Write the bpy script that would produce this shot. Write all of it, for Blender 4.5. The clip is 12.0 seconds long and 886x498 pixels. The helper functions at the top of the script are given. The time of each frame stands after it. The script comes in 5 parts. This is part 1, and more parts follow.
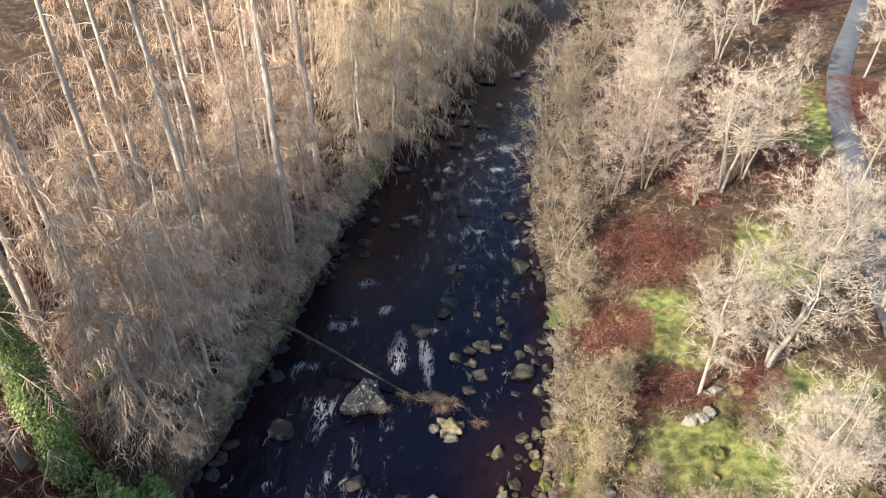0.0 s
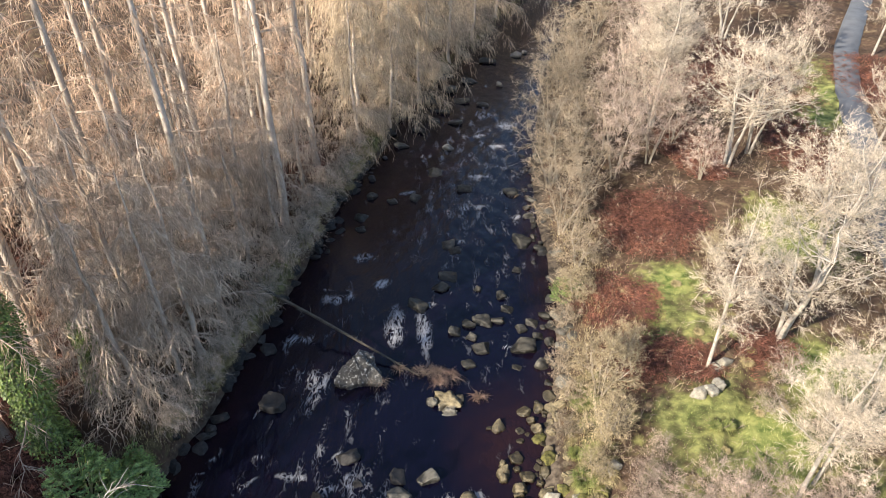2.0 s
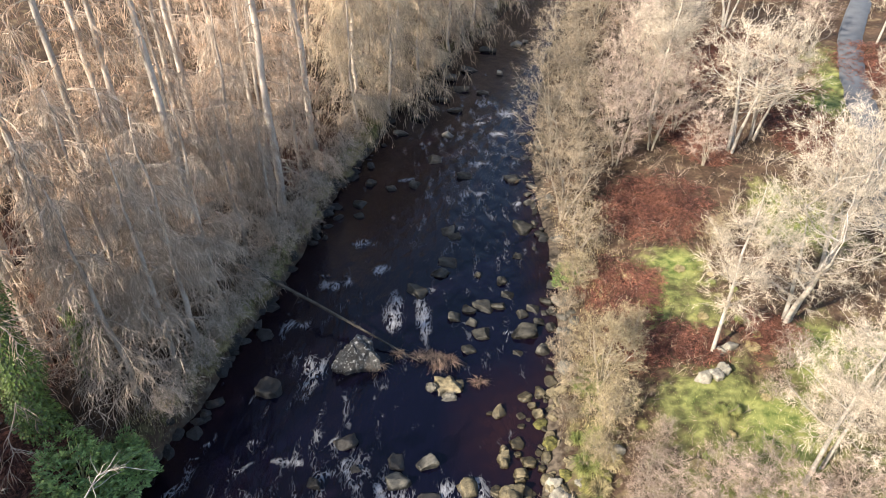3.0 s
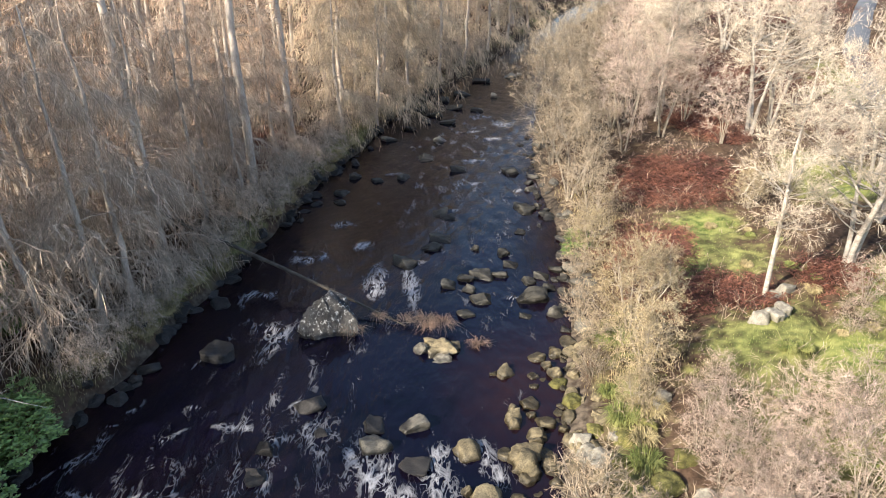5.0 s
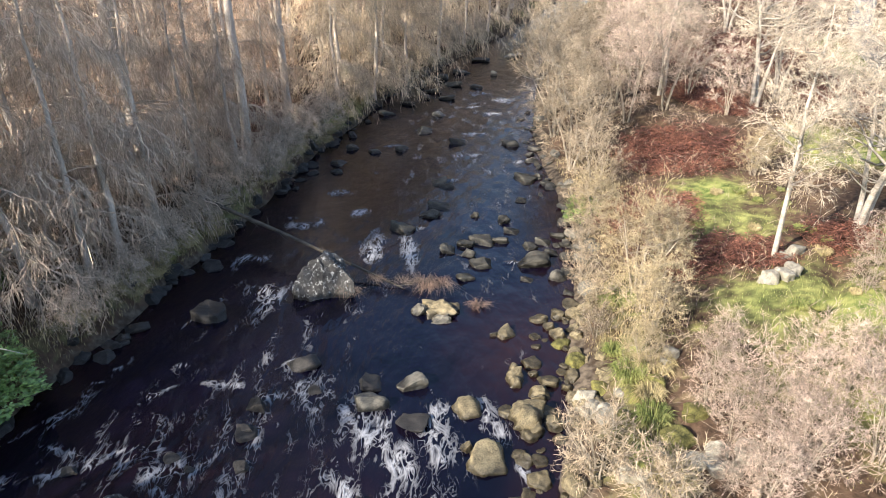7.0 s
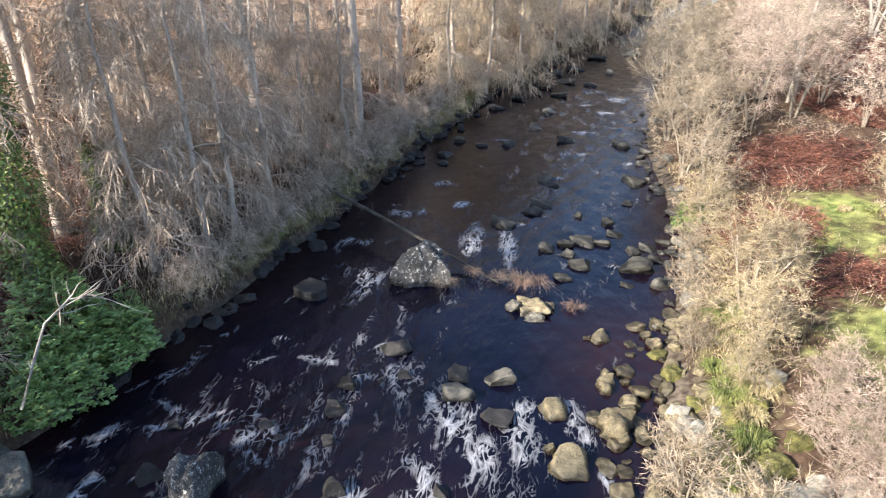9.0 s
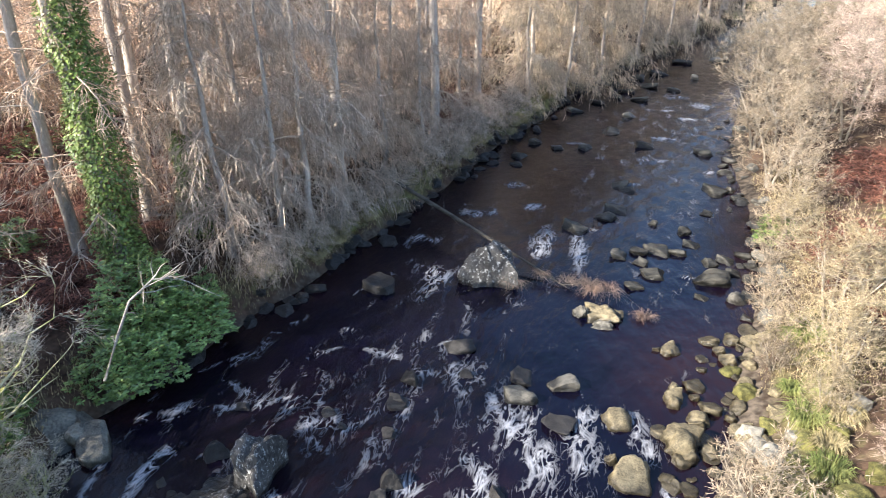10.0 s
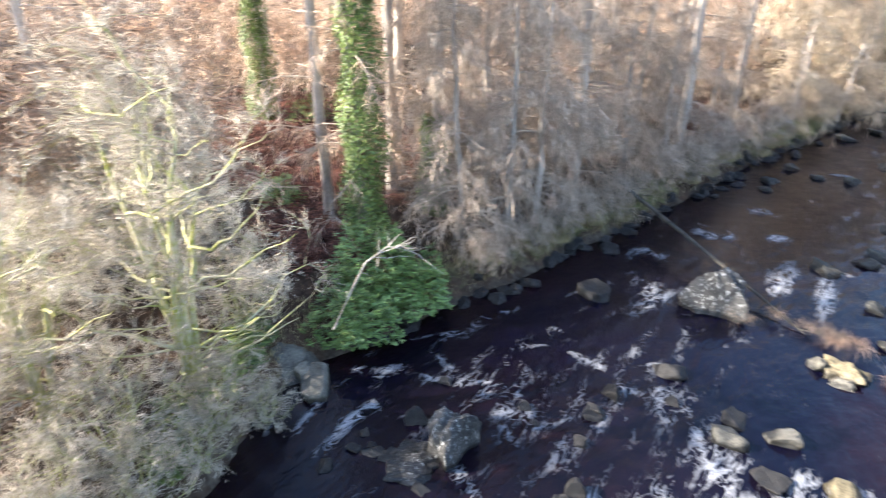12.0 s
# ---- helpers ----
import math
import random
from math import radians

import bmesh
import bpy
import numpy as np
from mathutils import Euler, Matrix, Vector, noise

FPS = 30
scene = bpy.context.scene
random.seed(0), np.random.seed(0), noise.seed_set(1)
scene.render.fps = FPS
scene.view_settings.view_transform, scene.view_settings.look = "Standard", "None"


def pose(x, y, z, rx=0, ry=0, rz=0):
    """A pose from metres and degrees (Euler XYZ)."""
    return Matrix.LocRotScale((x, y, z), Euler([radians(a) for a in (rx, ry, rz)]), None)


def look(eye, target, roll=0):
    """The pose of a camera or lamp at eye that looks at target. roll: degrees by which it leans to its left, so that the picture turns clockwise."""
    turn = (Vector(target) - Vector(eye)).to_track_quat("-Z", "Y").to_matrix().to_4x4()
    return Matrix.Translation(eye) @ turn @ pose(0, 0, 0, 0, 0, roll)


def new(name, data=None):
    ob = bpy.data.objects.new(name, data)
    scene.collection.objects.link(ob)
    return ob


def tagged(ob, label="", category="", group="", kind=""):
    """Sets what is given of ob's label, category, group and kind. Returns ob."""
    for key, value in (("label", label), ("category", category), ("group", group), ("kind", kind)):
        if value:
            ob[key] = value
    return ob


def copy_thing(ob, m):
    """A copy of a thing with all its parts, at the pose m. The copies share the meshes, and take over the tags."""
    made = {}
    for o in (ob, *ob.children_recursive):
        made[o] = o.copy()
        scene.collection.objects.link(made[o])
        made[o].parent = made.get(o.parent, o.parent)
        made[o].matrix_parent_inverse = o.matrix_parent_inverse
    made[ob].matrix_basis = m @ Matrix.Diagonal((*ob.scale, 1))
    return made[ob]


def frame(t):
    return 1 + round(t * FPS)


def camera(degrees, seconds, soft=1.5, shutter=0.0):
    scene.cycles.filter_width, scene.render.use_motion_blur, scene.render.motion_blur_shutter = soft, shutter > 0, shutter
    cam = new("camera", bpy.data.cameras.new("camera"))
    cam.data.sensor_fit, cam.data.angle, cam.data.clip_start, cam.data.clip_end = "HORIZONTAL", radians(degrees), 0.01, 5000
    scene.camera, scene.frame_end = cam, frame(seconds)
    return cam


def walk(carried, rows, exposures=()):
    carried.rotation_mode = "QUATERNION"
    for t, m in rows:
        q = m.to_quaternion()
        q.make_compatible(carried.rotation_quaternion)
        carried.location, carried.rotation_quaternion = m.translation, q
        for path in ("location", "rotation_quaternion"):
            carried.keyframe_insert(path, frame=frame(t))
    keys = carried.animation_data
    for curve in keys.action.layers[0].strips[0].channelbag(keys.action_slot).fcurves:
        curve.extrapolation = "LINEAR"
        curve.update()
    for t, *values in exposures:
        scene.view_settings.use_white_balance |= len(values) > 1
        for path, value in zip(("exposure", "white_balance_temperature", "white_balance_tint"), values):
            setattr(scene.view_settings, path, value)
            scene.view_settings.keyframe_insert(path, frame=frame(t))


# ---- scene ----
# the drone sinks straight down over the river, stops and turns to its left
cam = camera(67.2, 12.0, soft=0.9, shutter=0.35)
PATH = [
    (0, (0.000, 0.000, 22.089), (-0.001, 8.053, 16.161), -0.06),
    (0.5, (-0.026, -0.014, 21.707), (-0.014, 8.032, 15.769), 0.14),
    (1, (-0.009, 0.032, 21.292), (0.005, 8.073, 15.347), 0.12),
    (1.5, (-0.052, 0.097, 20.855), (-0.019, 8.130, 14.900), 0.23),
    (2, (-0.041, 0.140, 20.441), (-0.008, 8.174, 14.486), 0.26),
    (2.5, (-0.039, 0.166, 20.048), (-0.002, 8.191, 14.082), 0.27),
    (3, (-0.042, 0.178, 19.638), (-0.002, 8.198, 13.665), 0.33),
    (3.2, (-0.043, 0.182, 19.474), (-0.002, 8.201, 13.499), 0.35),
    (4.8, (0.219, 0.534, 12.350), (0.291, 9.450, 7.822), -0.53),
    (5, (0.208, 0.537, 12.207), (0.286, 9.448, 7.671), -0.48),
    (5.5, (0.181, 0.545, 11.851), (0.271, 9.445, 7.292), -0.34),
    (6, (0.139, 0.572, 11.420), (0.252, 9.464, 6.848), -0.09),
    (6.5, (0.143, 0.605, 10.994), (0.265, 9.490, 6.407), -0.03),
    (6.7, (0.143, 0.605, 10.940), (0.265, 9.490, 6.354), -0.03),
    (7.5, (0.133, 0.612, 10.885), (0.187, 9.481, 6.265), 0.15),
    (8.3, (0.133, 0.612, 10.878), (-0.432, 9.445, 6.224), 0.15),
    (8.5, (0.133, 0.612, 10.875), (-0.625, 9.431, 6.221), 0.15),
    (9, (0.173, 0.612, 10.867), (-1.190, 9.355, 6.209), 0.06),
    (9.5, (0.229, 0.606, 10.852), (-1.662, 9.254, 6.200), -0.15),
    (10, (0.191, 0.618, 10.830), (-2.190, 9.146, 6.182), -0.14),
    (10.5, (0.178, 0.614, 10.817), (-2.703, 8.988, 6.173), -0.15),
    (11, (0.181, 0.572, 10.829), (-3.180, 8.766, 6.185), -0.15),
    (11.5, (0.078, 0.523, 10.811), (-3.852, 8.459, 6.166), 0.11),
    (11.6, (0.057, 0.517, 10.814), (-4.065, 8.352, 6.165), 0.14),
    (11.7, (0.030, 0.508, 10.818), (-4.335, 8.207, 6.162), 0.19),
    (11.8, (0.004, 0.500, 10.822), (-4.594, 8.058, 6.160), 0.22),
    (11.9, (-0.026, 0.491, 10.826), (-4.884, 7.881, 6.158), 0.27),
    (12, (-0.064, 0.479, 10.832), (-5.247, 7.639, 6.155), 0.33),
]
walk(cam, [(t, look(eye, target, roll)) for t, eye, target, roll in PATH],
     exposures=[(0.0, 1.1, 6350, 10), (3.0, 1.2, 6350, 10), (6.5, 1.38, 6250, 10), (9.0, 1.6, 6000, 10), (10.5, 1.8, 5900, 10), (12.0, 2.2, 5950, 10)])

# ---- daylight: low winter sun from behind the left bank, clear sky ----
SUN_EL, SUN_AZ = radians(32), math.atan2(-0.80, -0.60)
to_sun = Vector((math.sin(SUN_AZ) * math.cos(SUN_EL), math.cos(SUN_AZ) * math.cos(SUN_EL), math.sin(SUN_EL)))
world = bpy.data.worlds.new("sky")
scene.world = world
world.use_nodes = True
wn = world.node_tree.nodes
sky = wn.new("ShaderNodeTexSky")
sky.sky_type, sky.sun_disc = "NISHITA", False
sky.sun_elevation, sky.sun_rotation = SUN_EL, SUN_AZ
wn["Background"].inputs["Strength"].default_value = 0.15
world.node_tree.links.new(sky.outputs[0], wn["Background"].inputs["Color"])
sun = new("sun", bpy.data.lights.new("sun", "SUN"))
sun.data.energy, sun.data.angle, sun.data.color = 5.7, radians(0.6), (1.0, 0.89, 0.74)
sun.matrix_world = look(to_sun * 60, (0, 0, 0))

# ---- materials ----
def material(name, dark, light, scale=3.0, rough=0.85, bump=0.3, fine=8.0, vary=0.25, spec=0.3, stretch=(1, 1, 1), bump_dist=0.02):
    """Two scales of noise between two colours, a tone of its own for each object, and fine relief."""
    m = bpy.data.materials.new(name)
    m.use_nodes = True
    n, l = m.node_tree.nodes, m.node_tree.links
    b = n["Principled BSDF"]
    b.inputs["Roughness"].default_value = rough
    b.inputs["Specular IOR Level"].default_value = spec
    tc, mp = n.new("ShaderNodeTexCoord"), n.new("ShaderNodeMapping")
    mp.inputs["Scale"].default_value = stretch
    l.new(tc.outputs["Object"], mp.inputs["Vector"])
    big, small = n.new("ShaderNodeTexNoise"), n.new("ShaderNodeTexNoise")
    big.inputs["Scale"].default_value, big.inputs["Detail"].default_value = scale, 4
    small.inputs["Scale"].default_value, small.inputs["Detail"].default_value = scale * fine, 3
    for t in (big, small):
        l.new(mp.outputs[0], t.inputs["Vector"])
    add = n.new("ShaderNodeMath")
    add.operation = "MULTIPLY_ADD"
    l.new(small.outputs["Fac"], add.inputs[0])
    add.inputs[1].default_value = 0.5
    half = n.new("ShaderNodeMath")
    half.operation = "MULTIPLY"
    half.inputs[1].default_value = 0.5
    l.new(big.outputs["Fac"], half.inputs[0])
    l.new(half.outputs[0], add.inputs[2])
    ramp = n.new("ShaderNodeValToRGB")
    ramp.color_ramp.elements[0].position, ramp.color_ramp.elements[1].position = 0.36, 0.64
    ramp.color_ramp.elements[0].color, ramp.color_ramp.elements[1].color = (*dark, 1), (*light, 1)
    l.new(add.outputs[0], ramp.inputs["Fac"])
    info, rng_map = n.new("ShaderNodeObjectInfo"), n.new("ShaderNodeMapRange")
    l.new(info.outputs["Random"], rng_map.inputs["Value"])
    rng_map.inputs["To Min"].default_value, rng_map.inputs["To Max"].default_value = 1 - vary, 1 + vary
    hsv = n.new("ShaderNodeHueSaturation")
    l.new(ramp.outputs["Color"], hsv.inputs["Color"])
    l.new(rng_map.outputs[0], hsv.inputs["Value"])
    l.new(hsv.outputs["Color"], b.inputs["Base Color"])
    if bump:
        bp = n.new("ShaderNodeBump")
        bp.inputs["Strength"].default_value, bp.inputs["Distance"].default_value = bump, bump_dist
        l.new(add.outputs[0], bp.inputs["Height"])
        l.new(bp.outputs[0], b.inputs["Normal"])
    return m


def island_tones(m, low, high):
    """Each loose piece of the mesh (a twig, a leaf, a blade) takes a tone of its own."""
    n, l = m.node_tree.nodes, m.node_tree.links
    geo, mr, mix = n.new("ShaderNodeNewGeometry"), n.new("ShaderNodeMapRange"), n.new("ShaderNodeHueSaturation")
    l.new(geo.outputs["Random Per Island"], mr.inputs["Value"])
    mr.inputs["To Min"].default_value, mr.inputs["To Max"].default_value = low, high
    b = n["Principled BSDF"]
    src = b.inputs["Base Color"].links[0].from_socket
    l.new(src, mix.inputs["Color"])
    l.new(mr.outputs[0], mix.inputs["Value"])
    l.new(mix.outputs["Color"], b.inputs["Base Color"])
    return m


LARCH_BARK = material("larch_bark", (0.27, 0.22, 0.18), (0.58, 0.50, 0.42), 1.5, 0.9, 0.6, 10, 0.15, 0.2, (3, 3, 0.6), 0.03)
LIMB_BARK = material("larch_limb", (0.30, 0.225, 0.165), (0.58, 0.47, 0.365), 1.5, 0.9, 0.0, 10, 0.1)
ALDER_BARK = material("alder_bark", (0.15, 0.12, 0.085), (0.38, 0.33, 0.255), 2.0, 0.9, 0.4, 9, 0.12)
ALDER_TWIG = island_tones(material("alder_twig", (0.19, 0.145, 0.095), (0.39, 0.31, 0.215), 0.7, 0.8, 0.0, 6, 0.3), 0.4, 1.4)
HAZEL_TWIG = island_tones(material("hazel_twig", (0.26, 0.20, 0.11), (0.48, 0.39, 0.245), 0.7, 0.8, 0.0, 6, 0.15), 0.45, 1.35)
DRIFT = island_tones(material("drift_twig", (0.10, 0.072, 0.055), (0.25, 0.185, 0.14), 0.7, 0.9, 0.0, 6, 0.1), 0.5, 1.4)
RUST = island_tones(material("rusty_grass", (0.14, 0.09, 0.065), (0.30, 0.205, 0.15), 0.7, 0.9, 0.0, 6, 0.1), 0.5, 1.4)
MOSS_ROCK = material("mossy_rock", (0.035, 0.035, 0.014), (0.16, 0.145, 0.045), 2.2, 0.95, 0.9, 8, 0.25, 0.2, bump_dist=0.05)
LARCH_TWIG = island_tones(material("larch_twig", (0.47, 0.31, 0.21), (0.76, 0.55, 0.385), 0.6, 0.8, 0.0, 6, 0.16), 0.35, 1.4)
PALE_BARK = material("pale_bark", (0.16, 0.135, 0.105), (0.46, 0.415, 0.355), 2.0, 0.8, 0.4, 9, 0.12, 0.25, (1, 1, 2.5))
PALE_TWIG = island_tones(material("pale_twig", (0.39, 0.315, 0.23), (0.62, 0.53, 0.41), 0.7, 0.8, 0.0, 6, 0.12), 0.4, 1.4)
GOLD_TWIG = island_tones(material("gold_twig", (0.55, 0.42, 0.27), (0.80, 0.65, 0.46), 0.7, 0.8, 0.0, 6, 0.1), 0.6, 1.35)
RED_TWIG = island_tones(material("red_twig", (0.31, 0.225, 0.175), (0.51, 0.40, 0.32), 0.7, 0.8, 0.0, 6, 0.25), 0.4, 1.4)
GREY_TWIG = island_tones(material("grey_twig", (0.43, 0.325, 0.245), (0.67, 0.545, 0.425), 0.7, 0.8, 0.0, 6, 0.12), 0.4, 1.4)
MOSSY_BARK = material("mossy_bark", (0.30, 0.31, 0.05), (0.52, 0.46, 0.33), 1.2, 0.95, 0.5, 8, 0.1)
RHODO_LEAF = island_tones(material("rhododendron_leaf", (0.085, 0.145, 0.03), (0.23, 0.31, 0.085), 1.0, 0.42, 0.0, 6, 0.1, 0.5), 0.55, 1.5)
IVY_LEAF = island_tones(material("ivy_leaf", (0.06, 0.105, 0.018), (0.19, 0.235, 0.05), 0.8, 0.5, 0.0, 6, 0.15, 0.5), 0.5, 1.5)
BRACKEN = island_tones(material("dead_bracken", (0.055, 0.023, 0.018), (0.175, 0.073, 0.045), 0.6, 0.85, 0.0, 6, 0.15), 0.3, 2.0)
GRASS = island_tones(material("grass", (0.10, 0.135, 0.03), (0.31, 0.30, 0.105), 0.5, 0.7, 0.0, 6, 0.1), 0.65, 1.3)
STRAW = island_tones(material("straw_grass", (0.26, 0.21, 0.10), (0.45, 0.37, 0.20), 0.5, 0.8, 0.0, 6, 0.1), 0.55, 1.4)
ROCK = material("river_rock", (0.04, 0.037, 0.03), (0.16, 0.145, 0.115), 2.2, 0.7, 0.6, 7, 0.3, 0.35, bump_dist=0.07)
WARM_ROCK = material("ochre_rock", (0.048, 0.039, 0.022), (0.215, 0.174, 0.10), 2.0, 0.65, 0.6, 7, 0.25, 0.35, bump_dist=0.07)
PALE_ROCK = material("pale_rock", (0.12, 0.108, 0.085), (0.33, 0.30, 0.235), 2.5, 0.8, 0.6, 7, 0.15, 0.3, bump_dist=0.07)
# darker copy of the grey river rock, with tree shade put into its colour
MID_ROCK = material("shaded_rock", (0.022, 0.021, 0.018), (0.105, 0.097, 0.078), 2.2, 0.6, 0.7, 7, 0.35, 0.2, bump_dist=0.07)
# wet stone, darkened further to paint in the shade over the left rapids
DARK_ROCK = material("wet_shaded_rock", (0.010, 0.009, 0.009), (0.042, 0.038, 0.034), 2.2, 0.6, 0.8, 7, 0.3, 0.3, bump_dist=0.07)
ASPHALT = material("path_asphalt", (0.075, 0.078, 0.085), (0.12, 0.123, 0.13), 1.2, 0.85, 0.3, 30, 0.0)
LOG_WOOD = material("weathered_log", (0.03, 0.026, 0.02), (0.10, 0.088, 0.07), 2.0, 0.85, 0.6, 8, 0.0, 0.25, (0.4, 3, 3))


def wet_foot(m):
    """Stone stays dark and glossy where the river wets it."""
    n, l = m.node_tree.nodes, m.node_tree.links
    b = n["Principled BSDF"]
    src = b.inputs["Base Color"].links[0].from_socket
    geo, sep, tx = n.new("ShaderNodeNewGeometry"), n.new("ShaderNodeSeparateXYZ"), n.new("ShaderNodeTexNoise")
    tx.inputs["Scale"].default_value = 4.0
    l.new(geo.outputs["Position"], sep.inputs[0])
    l.new(geo.outputs["Position"], tx.inputs["Vector"])
    ad = n.new("ShaderNodeMath")
    ad.operation = "MULTIPLY_ADD"
    l.new(tx.outputs["Fac"], ad.inputs[0])
    ad.inputs[1].default_value = -0.16
    l.new(sep.outputs["Z"], ad.inputs[2])
    mr = n.new("ShaderNodeMapRange")
    mr.inputs["From Min"].default_value, mr.inputs["From Max"].default_value = 0.0, 0.10
    mr.inputs["To Min"].default_value, mr.inputs["To Max"].default_value = 0.28, 1.0
    l.new(ad.outputs[0], mr.inputs["Value"])
    hsv = n.new("ShaderNodeHueSaturation")
    l.new(src, hsv.inputs["Color"])
    l.new(mr.outputs[0], hsv.inputs["Value"])
    l.new(hsv.outputs["Color"], b.inputs["Base Color"])
    ro = n.new("ShaderNodeMapRange")
    ro.inputs["From Min"].default_value, ro.inputs["To Min"].default_value, ro.inputs["To Max"].default_value = 0.28, 0.3, 0.75
    l.new(mr.outputs[0], ro.inputs["Value"])
    l.new(ro.outputs[0], b.inputs["Roughness"])
    return m


for rock in (ROCK, MID_ROCK, WARM_ROCK, PALE_ROCK):
    wet_foot(rock)


def lichen_rock():
    """Grey boulder with crusts of white lichen on its upper faces."""
    m = material("lichen_rock", (0.018, 0.017, 0.016), (0.075, 0.07, 0.064), 2.0, 0.85, 0.8, 7, 0.0, 0.3, bump_dist=0.05)
    n, l = m.node_tree.nodes, m.node_tree.links
    b = n["Principled BSDF"]
    src = b.inputs["Base Color"].links[0].from_socket
    tc, t1 = n.new("ShaderNodeTexCoord"), n.new("ShaderNodeTexNoise")
    t1.inputs["Scale"].default_value, t1.inputs["Detail"].default_value, t1.inputs["Roughness"].default_value = 9.0, 10, 0.76
    l.new(tc.outputs["Object"], t1.inputs["Vector"])
    r = n.new("ShaderNodeValToRGB")
    r.color_ramp.elements[0].position, r.color_ramp.elements[1].position = 0.54, 0.62
    l.new(t1.outputs["Fac"], r.inputs["Fac"])
    mix = n.new("ShaderNodeMix")
    mix.data_type = "RGBA"
    l.new(r.outputs["Color"], mix.inputs["Factor"])
    l.new(src, mix.inputs["A"])
    mix.inputs["B"].default_value = (0.36, 0.355, 0.335, 1)
    l.new(mix.outputs["Result"], b.inputs["Base Color"])
    return m


LICHEN_ROCK = wet_foot(lichen_rock())


def attr_mix(m, attr, dark, light, scale, rough=None):
    """Lay a second noisy colour over a material where a named attribute of the mesh is high."""
    n, l = m.node_tree.nodes, m.node_tree.links
    b = n["Principled BSDF"]
    src = b.inputs["Base Color"].links[0].from_socket
    at, tx, tc = n.new("ShaderNodeAttribute"), n.new("ShaderNodeTexNoise"), n.new("ShaderNodeTexCoord")
    at.attribute_name = attr
    tx.inputs["Scale"].default_value, tx.inputs["Detail"].default_value = scale, 6
    l.new(tc.outputs["Object"], tx.inputs["Vector"])
    ramp = n.new("ShaderNodeValToRGB")
    ramp.color_ramp.elements[0].position, ramp.color_ramp.elements[1].position = 0.35, 0.65
    ramp.color_ramp.elements[0].color, ramp.color_ramp.elements[1].color = (*dark, 1), (*light, 1)
    l.new(tx.outputs["Fac"], ramp.inputs["Fac"])
    ad = n.new("ShaderNodeMath")
    ad.operation = "ADD"
    l.new(at.outputs["Fac"], ad.inputs[0])
    l.new(tx.outputs["Fac"], ad.inputs[1])
    mr = n.new("ShaderNodeMapRange")
    mr.inputs["From Min"].default_value, mr.inputs["From Max"].default_value = 0.74, 1.26
    l.new(ad.outputs[0], mr.inputs["Value"])
    mix = n.new("ShaderNodeMix")
    mix.data_type = "RGBA"
    l.new(mr.outputs[0], mix.inputs["Factor"])
    l.new(src, mix.inputs["A"])
    l.new(ramp.outputs["Color"], mix.inputs["B"])
    l.new(mix.outputs["Result"], b.inputs["Base Color"])
    return m


GROUND = material("leaf_litter", (0.024, 0.016, 0.011), (0.095, 0.06, 0.039), 0.8, 0.95, 0.8, 9, 0.0, 0.1, bump_dist=0.06)
attr_mix(GROUND, "straw", (0.10, 0.075, 0.04), (0.27, 0.21, 0.12), 2.0)
attr_mix(GROUND, "bracken", (0.03, 0.013, 0.010), (0.09, 0.036, 0.022), 3.0)
attr_mix(GROUND, "grass", (0.07, 0.10, 0.025), (0.25, 0.25, 0.085), 2.2)
attr_mix(GROUND, "moss", (0.055, 0.06, 0.02), (0.23, 0.225, 0.09), 2.5)
attr_mix(GROUND, "gravel", (0.03, 0.024, 0.018), (0.12, 0.095, 0.07), 5.0)


